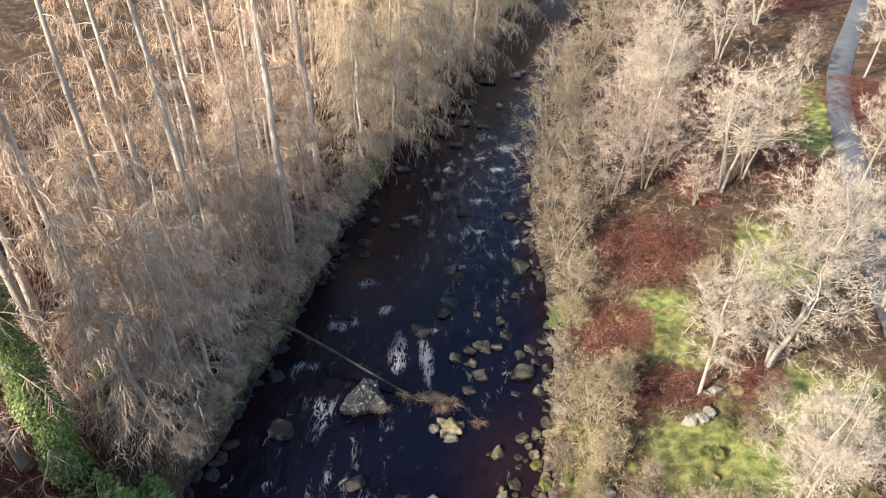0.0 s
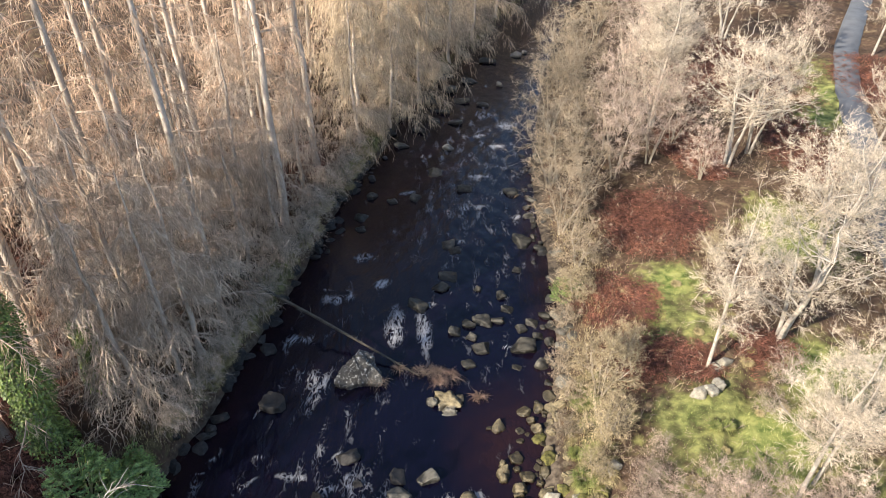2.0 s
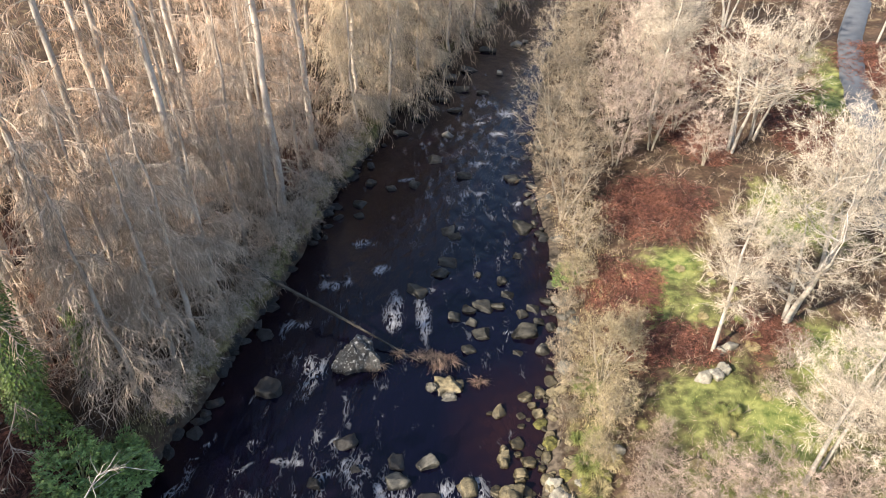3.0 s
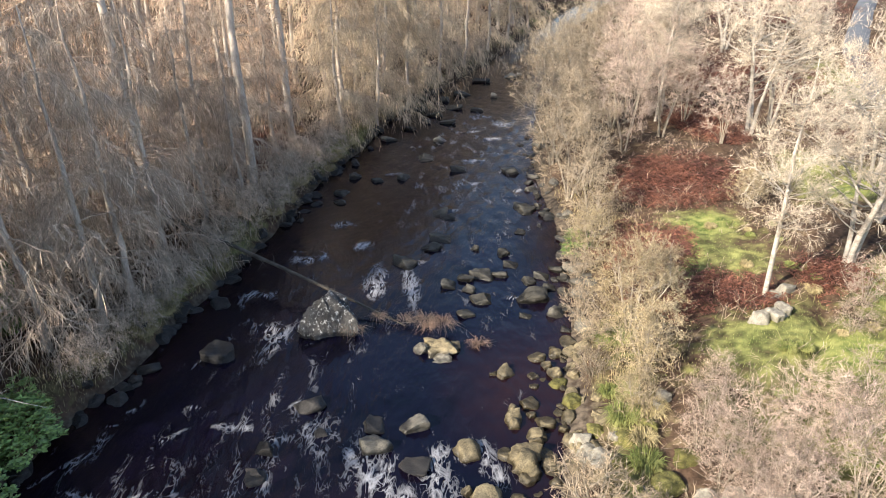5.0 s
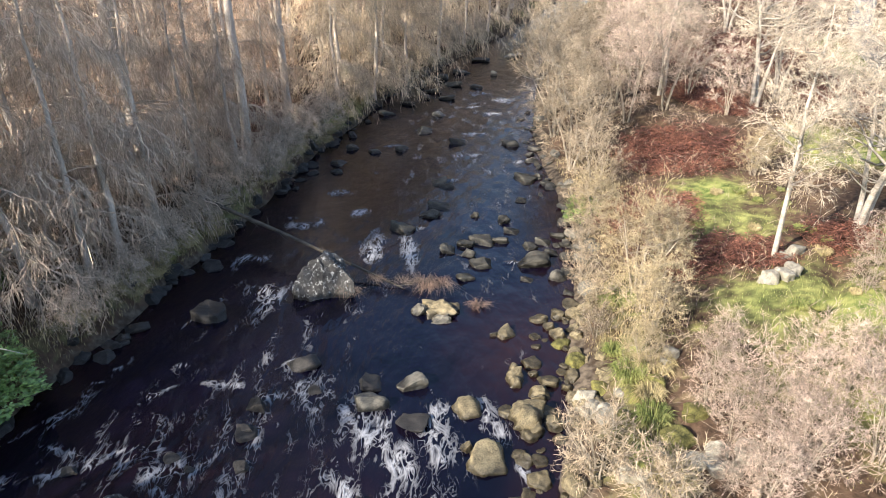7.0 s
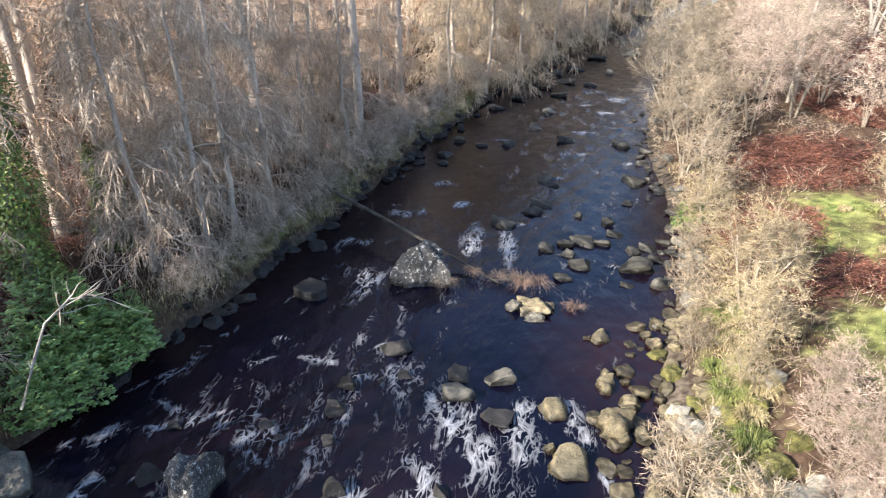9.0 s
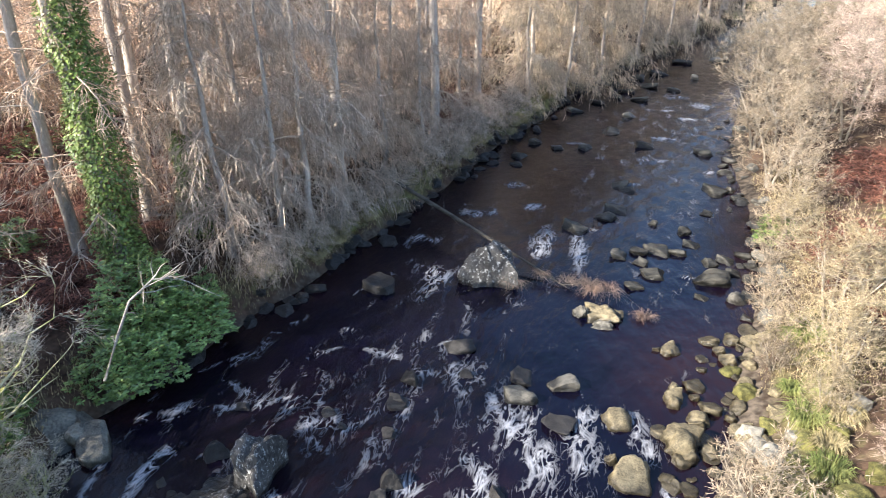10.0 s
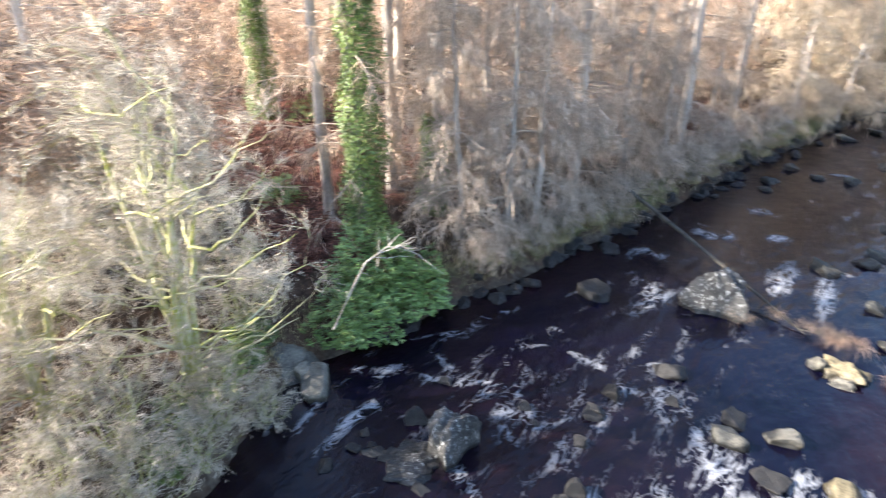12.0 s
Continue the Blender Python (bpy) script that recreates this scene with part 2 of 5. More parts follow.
def water_material():
    """Dark peat-brown water: glossy, redder in shallows and where tree reflections are painted in, white where it
    breaks.
    """
    m = bpy.data.materials.new("river_water")
    m.use_nodes = True
    n, l = m.node_tree.nodes, m.node_tree.links
    b = n["Principled BSDF"]
    b.inputs["IOR"].default_value = 1.30
    tc, mp = n.new("ShaderNodeTexCoord"), n.new("ShaderNodeMapping")
    mp.inputs["Scale"].default_value = (1.0, 0.38, 1.0)
    mp.inputs["Rotation"].default_value = (0, 0, radians(-14))
    l.new(tc.outputs["Object"], mp.inputs["Vector"])
    sh, fo = n.new("ShaderNodeAttribute"), n.new("ShaderNodeAttribute")
    sh.attribute_name, fo.attribute_name = "red_tint", "foam"
    bed = n.new("ShaderNodeTexNoise")
    bed.inputs["Scale"].default_value, bed.inputs["Detail"].default_value = 1.3, 6
    l.new(tc.outputs["Object"], bed.inputs["Vector"])
    mul = n.new("ShaderNodeMath")
    mul.operation = "MULTIPLY"
    l.new(sh.outputs["Fac"], mul.inputs[0])
    l.new(bed.outputs["Fac"], mul.inputs[1])
    base = n.new("ShaderNodeMix")
    base.data_type = "RGBA"
    base.inputs["A"].default_value = (0.0017, 0.0016, 0.0062, 1)
    base.inputs["B"].default_value = (0.026, 0.0095, 0.0062, 1)
    l.new(mul.outputs[0], base.inputs["Factor"])
    # white water: thin curling threads, which close into a lace where the water breaks hardest
    threads = []
    for scale, detail, bend, sharp in ((1.5, 4, 1.6, 7.5), (4.2, 4, 1.2, 6.0)):
        tx = n.new("ShaderNodeTexNoise")
        tx.inputs["Scale"].default_value, tx.inputs["Detail"].default_value, tx.inputs["Distortion"].default_value = scale, detail, bend
        l.new(mp.outputs[0], tx.inputs["Vector"])
        off, mag, rid = n.new("ShaderNodeMath"), n.new("ShaderNodeMath"), n.new("ShaderNodeMath")
        off.operation, mag.operation, rid.operation = "SUBTRACT", "ABSOLUTE", "MULTIPLY_ADD"
        off.inputs[1].default_value = 0.5
        l.new(tx.outputs["Fac"], off.inputs[0])
        l.new(off.outputs[0], mag.inputs[0])
        l.new(mag.outputs[0], rid.inputs[0])
        rid.inputs[1].default_value, rid.inputs[2].default_value = -sharp, 1.0
        threads.append(rid)
    web = n.new("ShaderNodeMath")
    web.operation = "MAXIMUM"
    l.new(threads[0].outputs[0], web.inputs[0])
    l.new(threads[1].outputs[0], web.inputs[1])
    patchy = n.new("ShaderNodeTexNoise")
    patchy.inputs["Scale"].default_value, patchy.inputs["Detail"].default_value = 1.9, 5
    l.new(mp.outputs[0], patchy.inputs["Vector"])
    s1, s2 = n.new("ShaderNodeMath"), n.new("ShaderNodeMath")
    s1.operation = s2.operation = "MULTIPLY_ADD"
    l.new(fo.outputs["Fac"], s1.inputs[0])
    s1.inputs[1].default_value = 1.3
    l.new(web.outputs[0], s1.inputs[2])
    l.new(patchy.outputs["Fac"], s2.inputs[0])
    s2.inputs[1].default_value = 1.6
    l.new(s1.outputs[0], s2.inputs[2])
    fr = n.new("ShaderNodeMapRange")
    fr.inputs["From Min"].default_value, fr.inputs["From Max"].default_value = 1.98, 3.25
    l.new(s2.outputs[0], fr.inputs["Value"])
    col = n.new("ShaderNodeMix")
    col.data_type = "RGBA"
    l.new(fr.outputs[0], col.inputs["Factor"])
    l.new(base.outputs["Result"], col.inputs["A"])
    col.inputs["B"].default_value = (0.62, 0.62, 0.64, 1)
    l.new(col.outputs["Result"], b.inputs["Base Color"])
    ro = n.new("ShaderNodeMapRange")
    ro.inputs["To Min"].default_value, ro.inputs["To Max"].default_value = 0.07, 0.75
    l.new(fr.outputs[0], ro.inputs["Value"])
    l.new(ro.outputs[0], b.inputs["Roughness"])
    rip = n.new("ShaderNodeTexNoise")
    rip.inputs["Scale"].default_value, rip.inputs["Detail"].default_value = 5.5, 6
    l.new(mp.outputs[0], rip.inputs["Vector"])
    hsum = n.new("ShaderNodeMath")
    hsum.operation = "ADD"
    l.new(rip.outputs["Fac"], hsum.inputs[0])
    l.new(fr.outputs[0], hsum.inputs[1])
    bp = n.new("ShaderNodeBump")
    bp.inputs["Strength"].default_value, bp.inputs["Distance"].default_value = 0.7, 0.045
    l.new(hsum.outputs[0], bp.inputs["Height"])
    l.new(bp.outputs[0], b.inputs["Normal"])
    return m


WATER = water_material()

# ---- mesh helpers ----
class Geo:
    """Collects vertices, triangles and quads of one mesh."""

    def __init__(self):
        self.v, self.t, self.q, self.n = [], [], [], 0

    def add(self, v, tris=None, quads=None):
        if tris is not None and len(tris):
            self.t.append(np.asarray(tris) + self.n)
        if quads is not None and len(quads):
            self.q.append(np.asarray(quads) + self.n)
        self.v.append(np.asarray(v, float))
        self.n += len(v)

    def tube(self, pts, radii, sides=6):
        """A tapering tube through pts, closed to a point at its end."""
        pts, radii = np.asarray(pts, float), np.asarray(radii, float)
        k = len(pts)
        d = np.gradient(pts, axis=0)
        d /= np.linalg.norm(d, axis=1)[:, None] + 1e-9
        ref = np.where(np.abs(d[:, 2:3]) > 0.9, np.array([[1.0, 0, 0]]), np.array([[0, 0, 1.0]]))
        a = np.cross(d, ref)
        a /= np.linalg.norm(a, axis=1)[:, None] + 1e-9
        b = np.cross(d, a)
        ang = np.arange(sides) * 2 * np.pi / sides
        ring = pts[:, None] + radii[:, None, None] * (a[:, None] * np.cos(ang)[None, :, None] + b[:, None] * np.sin(ang)[None, :, None])
        v = np.concatenate([ring.reshape(-1, 3), pts[-1:] + d[-1:] * radii[-1]])
        i, s = np.meshgrid(np.arange(k - 1), np.arange(sides), indexing="ij")
        s2 = (s + 1) % sides
        quads = np.stack([i * sides + s, i * sides + s2, (i + 1) * sides + s2, (i + 1) * sides + s], -1).reshape(-1, 4)
        e = (k - 1) * sides
        tris = [(e + j, e + (j + 1) % sides, k * sides) for j in range(sides)]
        self.add(v, tris, quads)

    def twigs(self, a, m, b, r):
        """Many thin three-sided shoots from a over m to a point at b."""
        n = len(a)
        d = b - a
        d /= np.linalg.norm(d, axis=1)[:, None] + 1e-9
        ref = np.where(np.abs(d[:, 2:3]) > 0.85, np.array([[1.0, 0, 0]]), np.array([[0, 0, 1.0]]))
        u = np.cross(d, ref)
        u /= np.linalg.norm(u, axis=1)[:, None] + 1e-9
        w = np.cross(d, u)
        v = np.empty((n, 7, 3))
        for j in range(3):
            o = (u * np.cos(j * 2.0944) + w * np.sin(j * 2.0944)) * np.asarray(r).reshape(-1, 1)
            v[:, j], v[:, 3 + j] = a + o, m + o * 0.7
        v[:, 6] = b
        k = (np.arange(n) * 7)[:, None, None]
        self.add(v.reshape(-1, 3), (k + np.array([[3, 4, 6], [4, 5, 6], [5, 3, 6]])).reshape(-1, 3),
                 (k + np.array([[0, 1, 4, 3], [1, 2, 5, 4], [2, 0, 3, 5]])).reshape(-1, 4))

    def shoots(self, a, b, r):
        """Many fine straight shoots, three-sided, from a to a point at b."""
        n = len(a)
        d = unit(b - a)
        ref = np.where(np.abs(d[:, 2:3]) > 0.85, np.array([[1.0, 0, 0]]), np.array([[0, 0, 1.0]]))
        u = unit(np.cross(d, ref))
        w = np.cross(d, u)
        v = np.empty((n, 4, 3))
        for j in range(3):
            v[:, j] = a + (u * np.cos(j * 2.0944) + w * np.sin(j * 2.0944)) * np.asarray(r).reshape(-1, 1)
        v[:, 3] = b
        k = (np.arange(n) * 4)[:, None, None]
        self.add(v.reshape(-1, 3), (k + np.array([[0, 1, 3], [1, 2, 3], [2, 0, 3]])).reshape(-1, 3))

    def leaves(self, c, d, up, length, width):
        """Many small leaves, folded along the midrib: base at c, tip along d."""
        n = len(c)
        s = np.cross(d, up)
        s /= np.linalg.norm(s, axis=1)[:, None] + 1e-9
        nrm = np.cross(s, d)
        length, width = np.asarray(length).reshape(-1, 1), np.asarray(width).reshape(-1, 1)
        mid = c + d * length * 0.5
        v = np.stack([c, mid + s * width + nrm * width * 0.35, c + d * length - nrm * width * 0.3, mid - s * width + nrm * width * 0.35, mid - nrm * width * 0.1], 1)
        k = (np.arange(n) * 5)[:, None, None]
        self.add(v.reshape(-1, 3), (k + np.array([[0, 4, 1], [1, 4, 2], [0, 3, 4], [3, 2, 4]])).reshape(-1, 3))

    def mesh(self, name, mat, smooth=True):
        me = bpy.data.meshes.new(name)
        v = np.concatenate(self.v)
        t = np.concatenate(self.t) if self.t else np.zeros((0, 3), int)
        q = np.concatenate(self.q) if self.q else np.zeros((0, 4), int)
        me.vertices.add(len(v))
        me.vertices.foreach_set("co", v.ravel().astype(np.float32))
        loops = np.concatenate([t.ravel(), q.ravel()]).astype(np.int32)
        me.loops.add(len(loops))
        me.loops.foreach_set("vertex_index", loops)
        me.polygons.add(len(t) + len(q))
        starts = np.concatenate([np.arange(len(t)) * 3, len(t) * 3 + np.arange(len(q)) * 4]).astype(np.int32)
        me.polygons.foreach_set("loop_start", starts)
        me.polygons.foreach_set("use_smooth", np.full(len(starts), smooth))
        me.materials.append(mat)
        me.update(calc_edges=True)
        return me


def part(name, geo, mat, parent, label="", smooth=True):
    """One mesh object under a thing or under a part."""
    ob = new(name, geo.mesh(name, mat, smooth) if isinstance(geo, Geo) else geo)
    ob.parent = parent
    return tagged(ob, label) if label else ob


def thing(name, label, category, group=""):
    return tagged(new(name), label, category, group)


def unit(a):
    return a / (np.linalg.norm(a, axis=-1, keepdims=True) + 1e-9)


# ---- the lie of the land ----
LEFT_BANK = [(-60, -8.0), (2, -9.0), (5.5, -9.7), (7.7, -10.7), (9.6, -11.1), (11, -10.6), (13, -10.1), (15, -9.6), (16.8, -8.9), (19.5, -8.5), (22.5, -7.6),
             (26.5, -6.7), (32, -5.7), (37.5, -4.0), (45, -2.4), (52, 0.9), (57.5, 3.1), (67, 7.3), (82, 12.8), (100, 20), (140, 42)]
RIGHT_BANK = [(-60, 4), (0, 3.2), (6, 2.8), (9, 3.0), (10.7, 2.7), (12.6, 3.2), (14.2, 3.7), (16.5, 3.9), (18, 4.4), (20.5, 4.9), (23.5, 5.3), (28, 5.3), (32, 5.2),
              (37, 5.7), (44.5, 6.9), (52, 8.3), (64, 11.6), (80, 16), (100, 24), (140, 47)]


def left_x(y):
    return np.interp(y, [p[0] for p in LEFT_BANK], [p[1] for p in LEFT_BANK])


def right_x(y):
    return np.interp(y, [p[0] for p in RIGHT_BANK], [p[1] for p in RIGHT_BANK])


def waves(x, y, s, seed=0):
    """Smooth cheap noise from a few crossed sines, about -1 to 1."""
    r = np.random.RandomState(seed)
    out = 0
    for k in range(6):
        a, ph = r.uniform(0, 6.28), r.uniform(0, 6.28)
        f = s * r.uniform(0.6, 1.7)
        out = out + np.sin((x * np.cos(a) + y * np.sin(a)) * f + ph + 0.8 * np.sin((y * np.cos(a) - x * np.sin(a)) * f * 0.7 + ph))
    return out / 3.2


def land(x, y):
    """Height of the ground: the bed of the river, its banks and the slopes behind."""
    x, y = np.asarray(x, float), np.asarray(y, float)
    xl, xr = left_x(y), right_x(y)
    dl, dr = xl - x, x - xr
    inside = np.minimum(-dl, -dr)
    bed = -0.55 * (1 - np.exp(-np.maximum(inside, 0) / 1.2))
    el, er = np.maximum(dl, 0), np.maximum(dr, 0)
    left = 0.95 * (1 - np.exp(-el / 0.7)) + 0.06 * np.minimum(el, 40) + 0.35 * waves(x, y, 0.5, 1) * np.clip(el / 4, 0, 1)
    right = 1.25 * (1 - np.exp(-er / 2.6)) + 0.08 * np.minimum(er, 30) + 0.22 * waves(x, y, 0.7, 2) * np.clip(er / 4, 0, 1)
    # a narrow ditch curves through the clearing
    ditch = np.abs(x - np.interp(y, [13.2, 15.2, 16.0, 17.4, 18.6], [9.4, 10.3, 11.0, 11.9, 12.0])) / 0.28
    right = right - 0.38 * np.exp(-ditch ** 2) * np.clip((y - 13.6) * 1.5, 0, 1) * np.clip((18.6 - y) * 1.5, 0, 1)
    z = np.where(dl > 0, left, np.where(dr > 0, right, bed))
    rough = 0.07 * waves(x, y, 3.1, 3) + 0.03 * waves(x, y, 7.3, 4)
    return z + rough * np.clip(np.maximum(dl, dr) + 0.4, 0, 1)


def land_at(x, y):
    return float(land(np.array([x]), np.array([y]))[0])


def blob(x, y, cx, cy, rx, ry, turn=0.0):
    """1 in the middle of an ellipse, 0 at its rim."""
    c, s = math.cos(turn), math.sin(turn)
    u, w = (x - cx) * c + (y - cy) * s, -(x - cx) * s + (y - cy) * c
    return np.clip(1.4 * (1 - np.sqrt((u / rx) ** 2 + (w / ry) ** 2)), 0, 1)


BRACKEN_BEDS = [(10.5, 27.8, 2.6, 2.9), (7.6, 22.2, 1.6, 1.9), (7.7, 18.9, 1.4, 1.5), (9.6, 18.3, 1.0, 0.9), (14.5, 35, 1.6, 4), (21, 45, 4, 8), (33, 70, 8, 10),
                (12.4, 18.6, 1.0, 0.9), (-18.5, 18.0, 5.0, 4.5), (-9.0, 33.0, 2.2, 3.5), (-22, 22, 6, 5), (-14.5, 13.0, 2.5, 1.5), (29, 41, 3, 6), (20.5, 34, 2.0, 4.0), (17.5, 44, 2.6, 4)]


def bracken_mask(x, y):
    return np.max([blob(x, y, *b) for b in BRACKEN_BEDS], axis=0)


def grass_mask(x, y):
    g = np.max([blob(x, y, 10.3, 14.6, 5.0, 4.4), blob(x, y, 9.6, 12.0, 3.8, 3.2), blob(x, y, 10.0, 22.3, 3.0, 4.2), blob(x, y, 15, 17, 4.5, 4.0), blob(x, y, 8.6, 20.2, 1.6, 3.4),
                blob(x, y, 24, 40, 3.0, 12, -0.45), blob(x, y, 17, 26, 3.5, 5), blob(x, y, 13, 10, 4, 5)], axis=0)
    return np.clip(g * (0.72 + 0.28 * waves(x, y, 1.3, 23)) * (1 - 0.8 * bracken_mask(x, y)), 0, 1)


def build_ground():
    """One sheet, fine by the river and coarse towards the horizon."""
    def lines(lo, hi, step, far):
        mid = np.arange(lo, hi + step, step)
        out, s = [], step
        while (sum(out) if out else 0) < far:
            s *= 1.35
            out.append(s)
        c = np.cumsum(out)
        return np.concatenate([lo - c[::-1], mid, hi + c])
    xs, ys = lines(-32, 36, 0.33, 3000), lines(-8, 92, 0.36, 3000)
    gx, gy = np.meshgrid(xs, ys)
    gz = land(gx, gy)
    nx, ny = len(xs), len(ys)
    i, j = np.meshgrid(np.arange(ny - 1), np.arange(nx - 1), indexing="ij")
    k = i * nx + j
    g = Geo()
    g.add(np.stack([gx, gy, gz], -1).reshape(-1, 3), None, np.stack([k, k + 1, k + nx + 1, k + nx], -1).reshape(-1, 4))
    me = g.mesh("ground", GROUND)
    x, y = gx.ravel(), gy.ravel()
    dl, dr = left_x(y) - x, x - right_x(y)
    moss = np.where(dl > 0, np.exp(-((dl - 0.7) / 0.8) ** 2) * 0.5 * (0.7 + 0.5 * waves(x, y, 0.8, 25)), 0) + np.where(dr > 0, np.exp(-((dr - 1.5) / 1.0) ** 2) * 0.5 * (y < 19), 0)
    gravel = np.where(dr > -3, np.exp(-np.maximum(dr - 0.3, 0) / 0.5), 0) * 0.9 + np.where((dl < 0.15) & (dr < 0), 0.7, 0)
    for name, val in (("straw", np.where(dr > 0.8, 0.22, np.where(dl > 13, 0.25, 0.0))), ("bracken", bracken_mask(x, y) * 0.95), ("grass", grass_mask(x, y)), ("moss", moss), ("gravel", gravel)):
        me.attributes.new(name, "FLOAT", "POINT").data.foreach_set("value", np.clip(val, 0, 1).astype(np.float32))
    return tagged(new("ground", me), "river banks of brown leaf litter, moss and grass", "ground", kind="structure")


build_ground()

# ---- the river: white water; streaks as x, y of both ends and width, then patches as x, y, width, length ----
STREAKS_LEFT = [(-9.6, 12.3, -8.8, 13.3, 0.10), (-8.8, 12.0, -8.9, 13.1, 0.10), (-8.5, 12.1, -7.6, 11.6, 0.18), (-7.8, 11.5, -8.5, 11.0, 0.10), (-10.0, 10.4, -8.8, 11.0, 0.16),
                (-7.2, 11.6, -6.6, 12.1, 0.12), (-6.2, 11.1, -5.7, 11.6, 0.22), (-5.8, 10.8, -5.1, 10.4, 0.10), (-6.7, 15.0, -6.3, 15.1, 0.10), (-7.2, 13.6, -6.3, 14.3, 0.10),
                (-5.8, 14.2, -4.9, 14.1, 0.14), (-4.1, 13.7, -3.7, 13.7, 0.20), (-3.3, 14.1, -3.0, 13.3, 0.22), (-2.6, 14.0, -1.9, 12.7, 0.14), (-5.3, 10.9, -4.4, 12.5, 0.08)]
STREAKS_RIGHT = [(-1.7, 13.4, -1.4, 12.4, 0.38), (-1.4, 12.4, -0.7, 11.6, 0.42), (-0.7, 11.6, -0.1, 10.6, 0.40), (-2.1, 11.6, -0.9, 11.9, 0.12), (-1.8, 10.9, -1.5, 10.2, 0.34),
                 (-1.1, 11.5, -0.0, 10.8, 0.30), (0.2, 13.2, 0.2, 11.6, 0.34), (1.2, 13.4, 1.8, 12.3, 0.30), (0.6, 13.0, 1.2, 12.6, 0.18), (2.0, 11.3, 2.2, 11.0, 0.14),
                 (-3.3, 10.0, -3.0, 10.0, 0.25), (-1.1, 12.6, -0.9, 13.1, 0.12), (-2.3, 10.1, -1.9, 10.1, 0.2), (-3.6, 15.2, -4.2, 14.7, 0.06)]
STREAKS_NEAR = [(-9.9, 8.9, -9.2, 7.3, 0.16), (-8.7, 9.5, -8.6, 7.8, 0.20), (-9.8, 10.4, -8.8, 11.2, 0.14), (-8.3, 12.0, -7.3, 11.5, 0.12), (-5.9, 9.0, -5.2, 8.7, 0.20),
                (-6.3, 11.3, -5.6, 11.4, 0.14), (-6.2, 12.1, -5.7, 11.7, 0.10), (-4.3, 13.5, -3.5, 12.7, 0.12), (-3.4, 14.2, -2.9, 13.2, 0.2), (-10.5, 7.9, -10.0, 7.4, 0.08)]
FOAM_FAR = [(-2.1, 22.0, 0.55, 1.6), (-0.8, 21.7, 0.55, 1.9), (-4.8, 23.7, 1.1, 0.5), (-6.3, 21.0, 0.8, 0.4), (-5.2, 18.5, 0.9, 1.1), (3.1, 43.5, 1.1, 0.85), (4.5, 42.0, 1.1, 1.2),
            (2.3, 35.1, 1.2, 0.4), (3.6, 36.1, 0.95, 0.4), (1.8, 31.6, 1.1, 0.45), (0.7, 28.2, 1.0, 0.33), (-0.5, 23.4, 0.6, 0.35), (-3.9, 27.0, 0.7, 0.55),
            (-2.8, 24.9, 0.46, 0.6), (-2.1, 33.2, 0.87, 0.28), (-0.3, 35.7, 0.9, 0.3), (3.5, 38.9, 1.0, 0.44), (2.7, 20.6, 0.4, 0.2), (4.2, 30.7, 0.8, 0.35), (2.6, 40.5, 0.8, 0.4)]


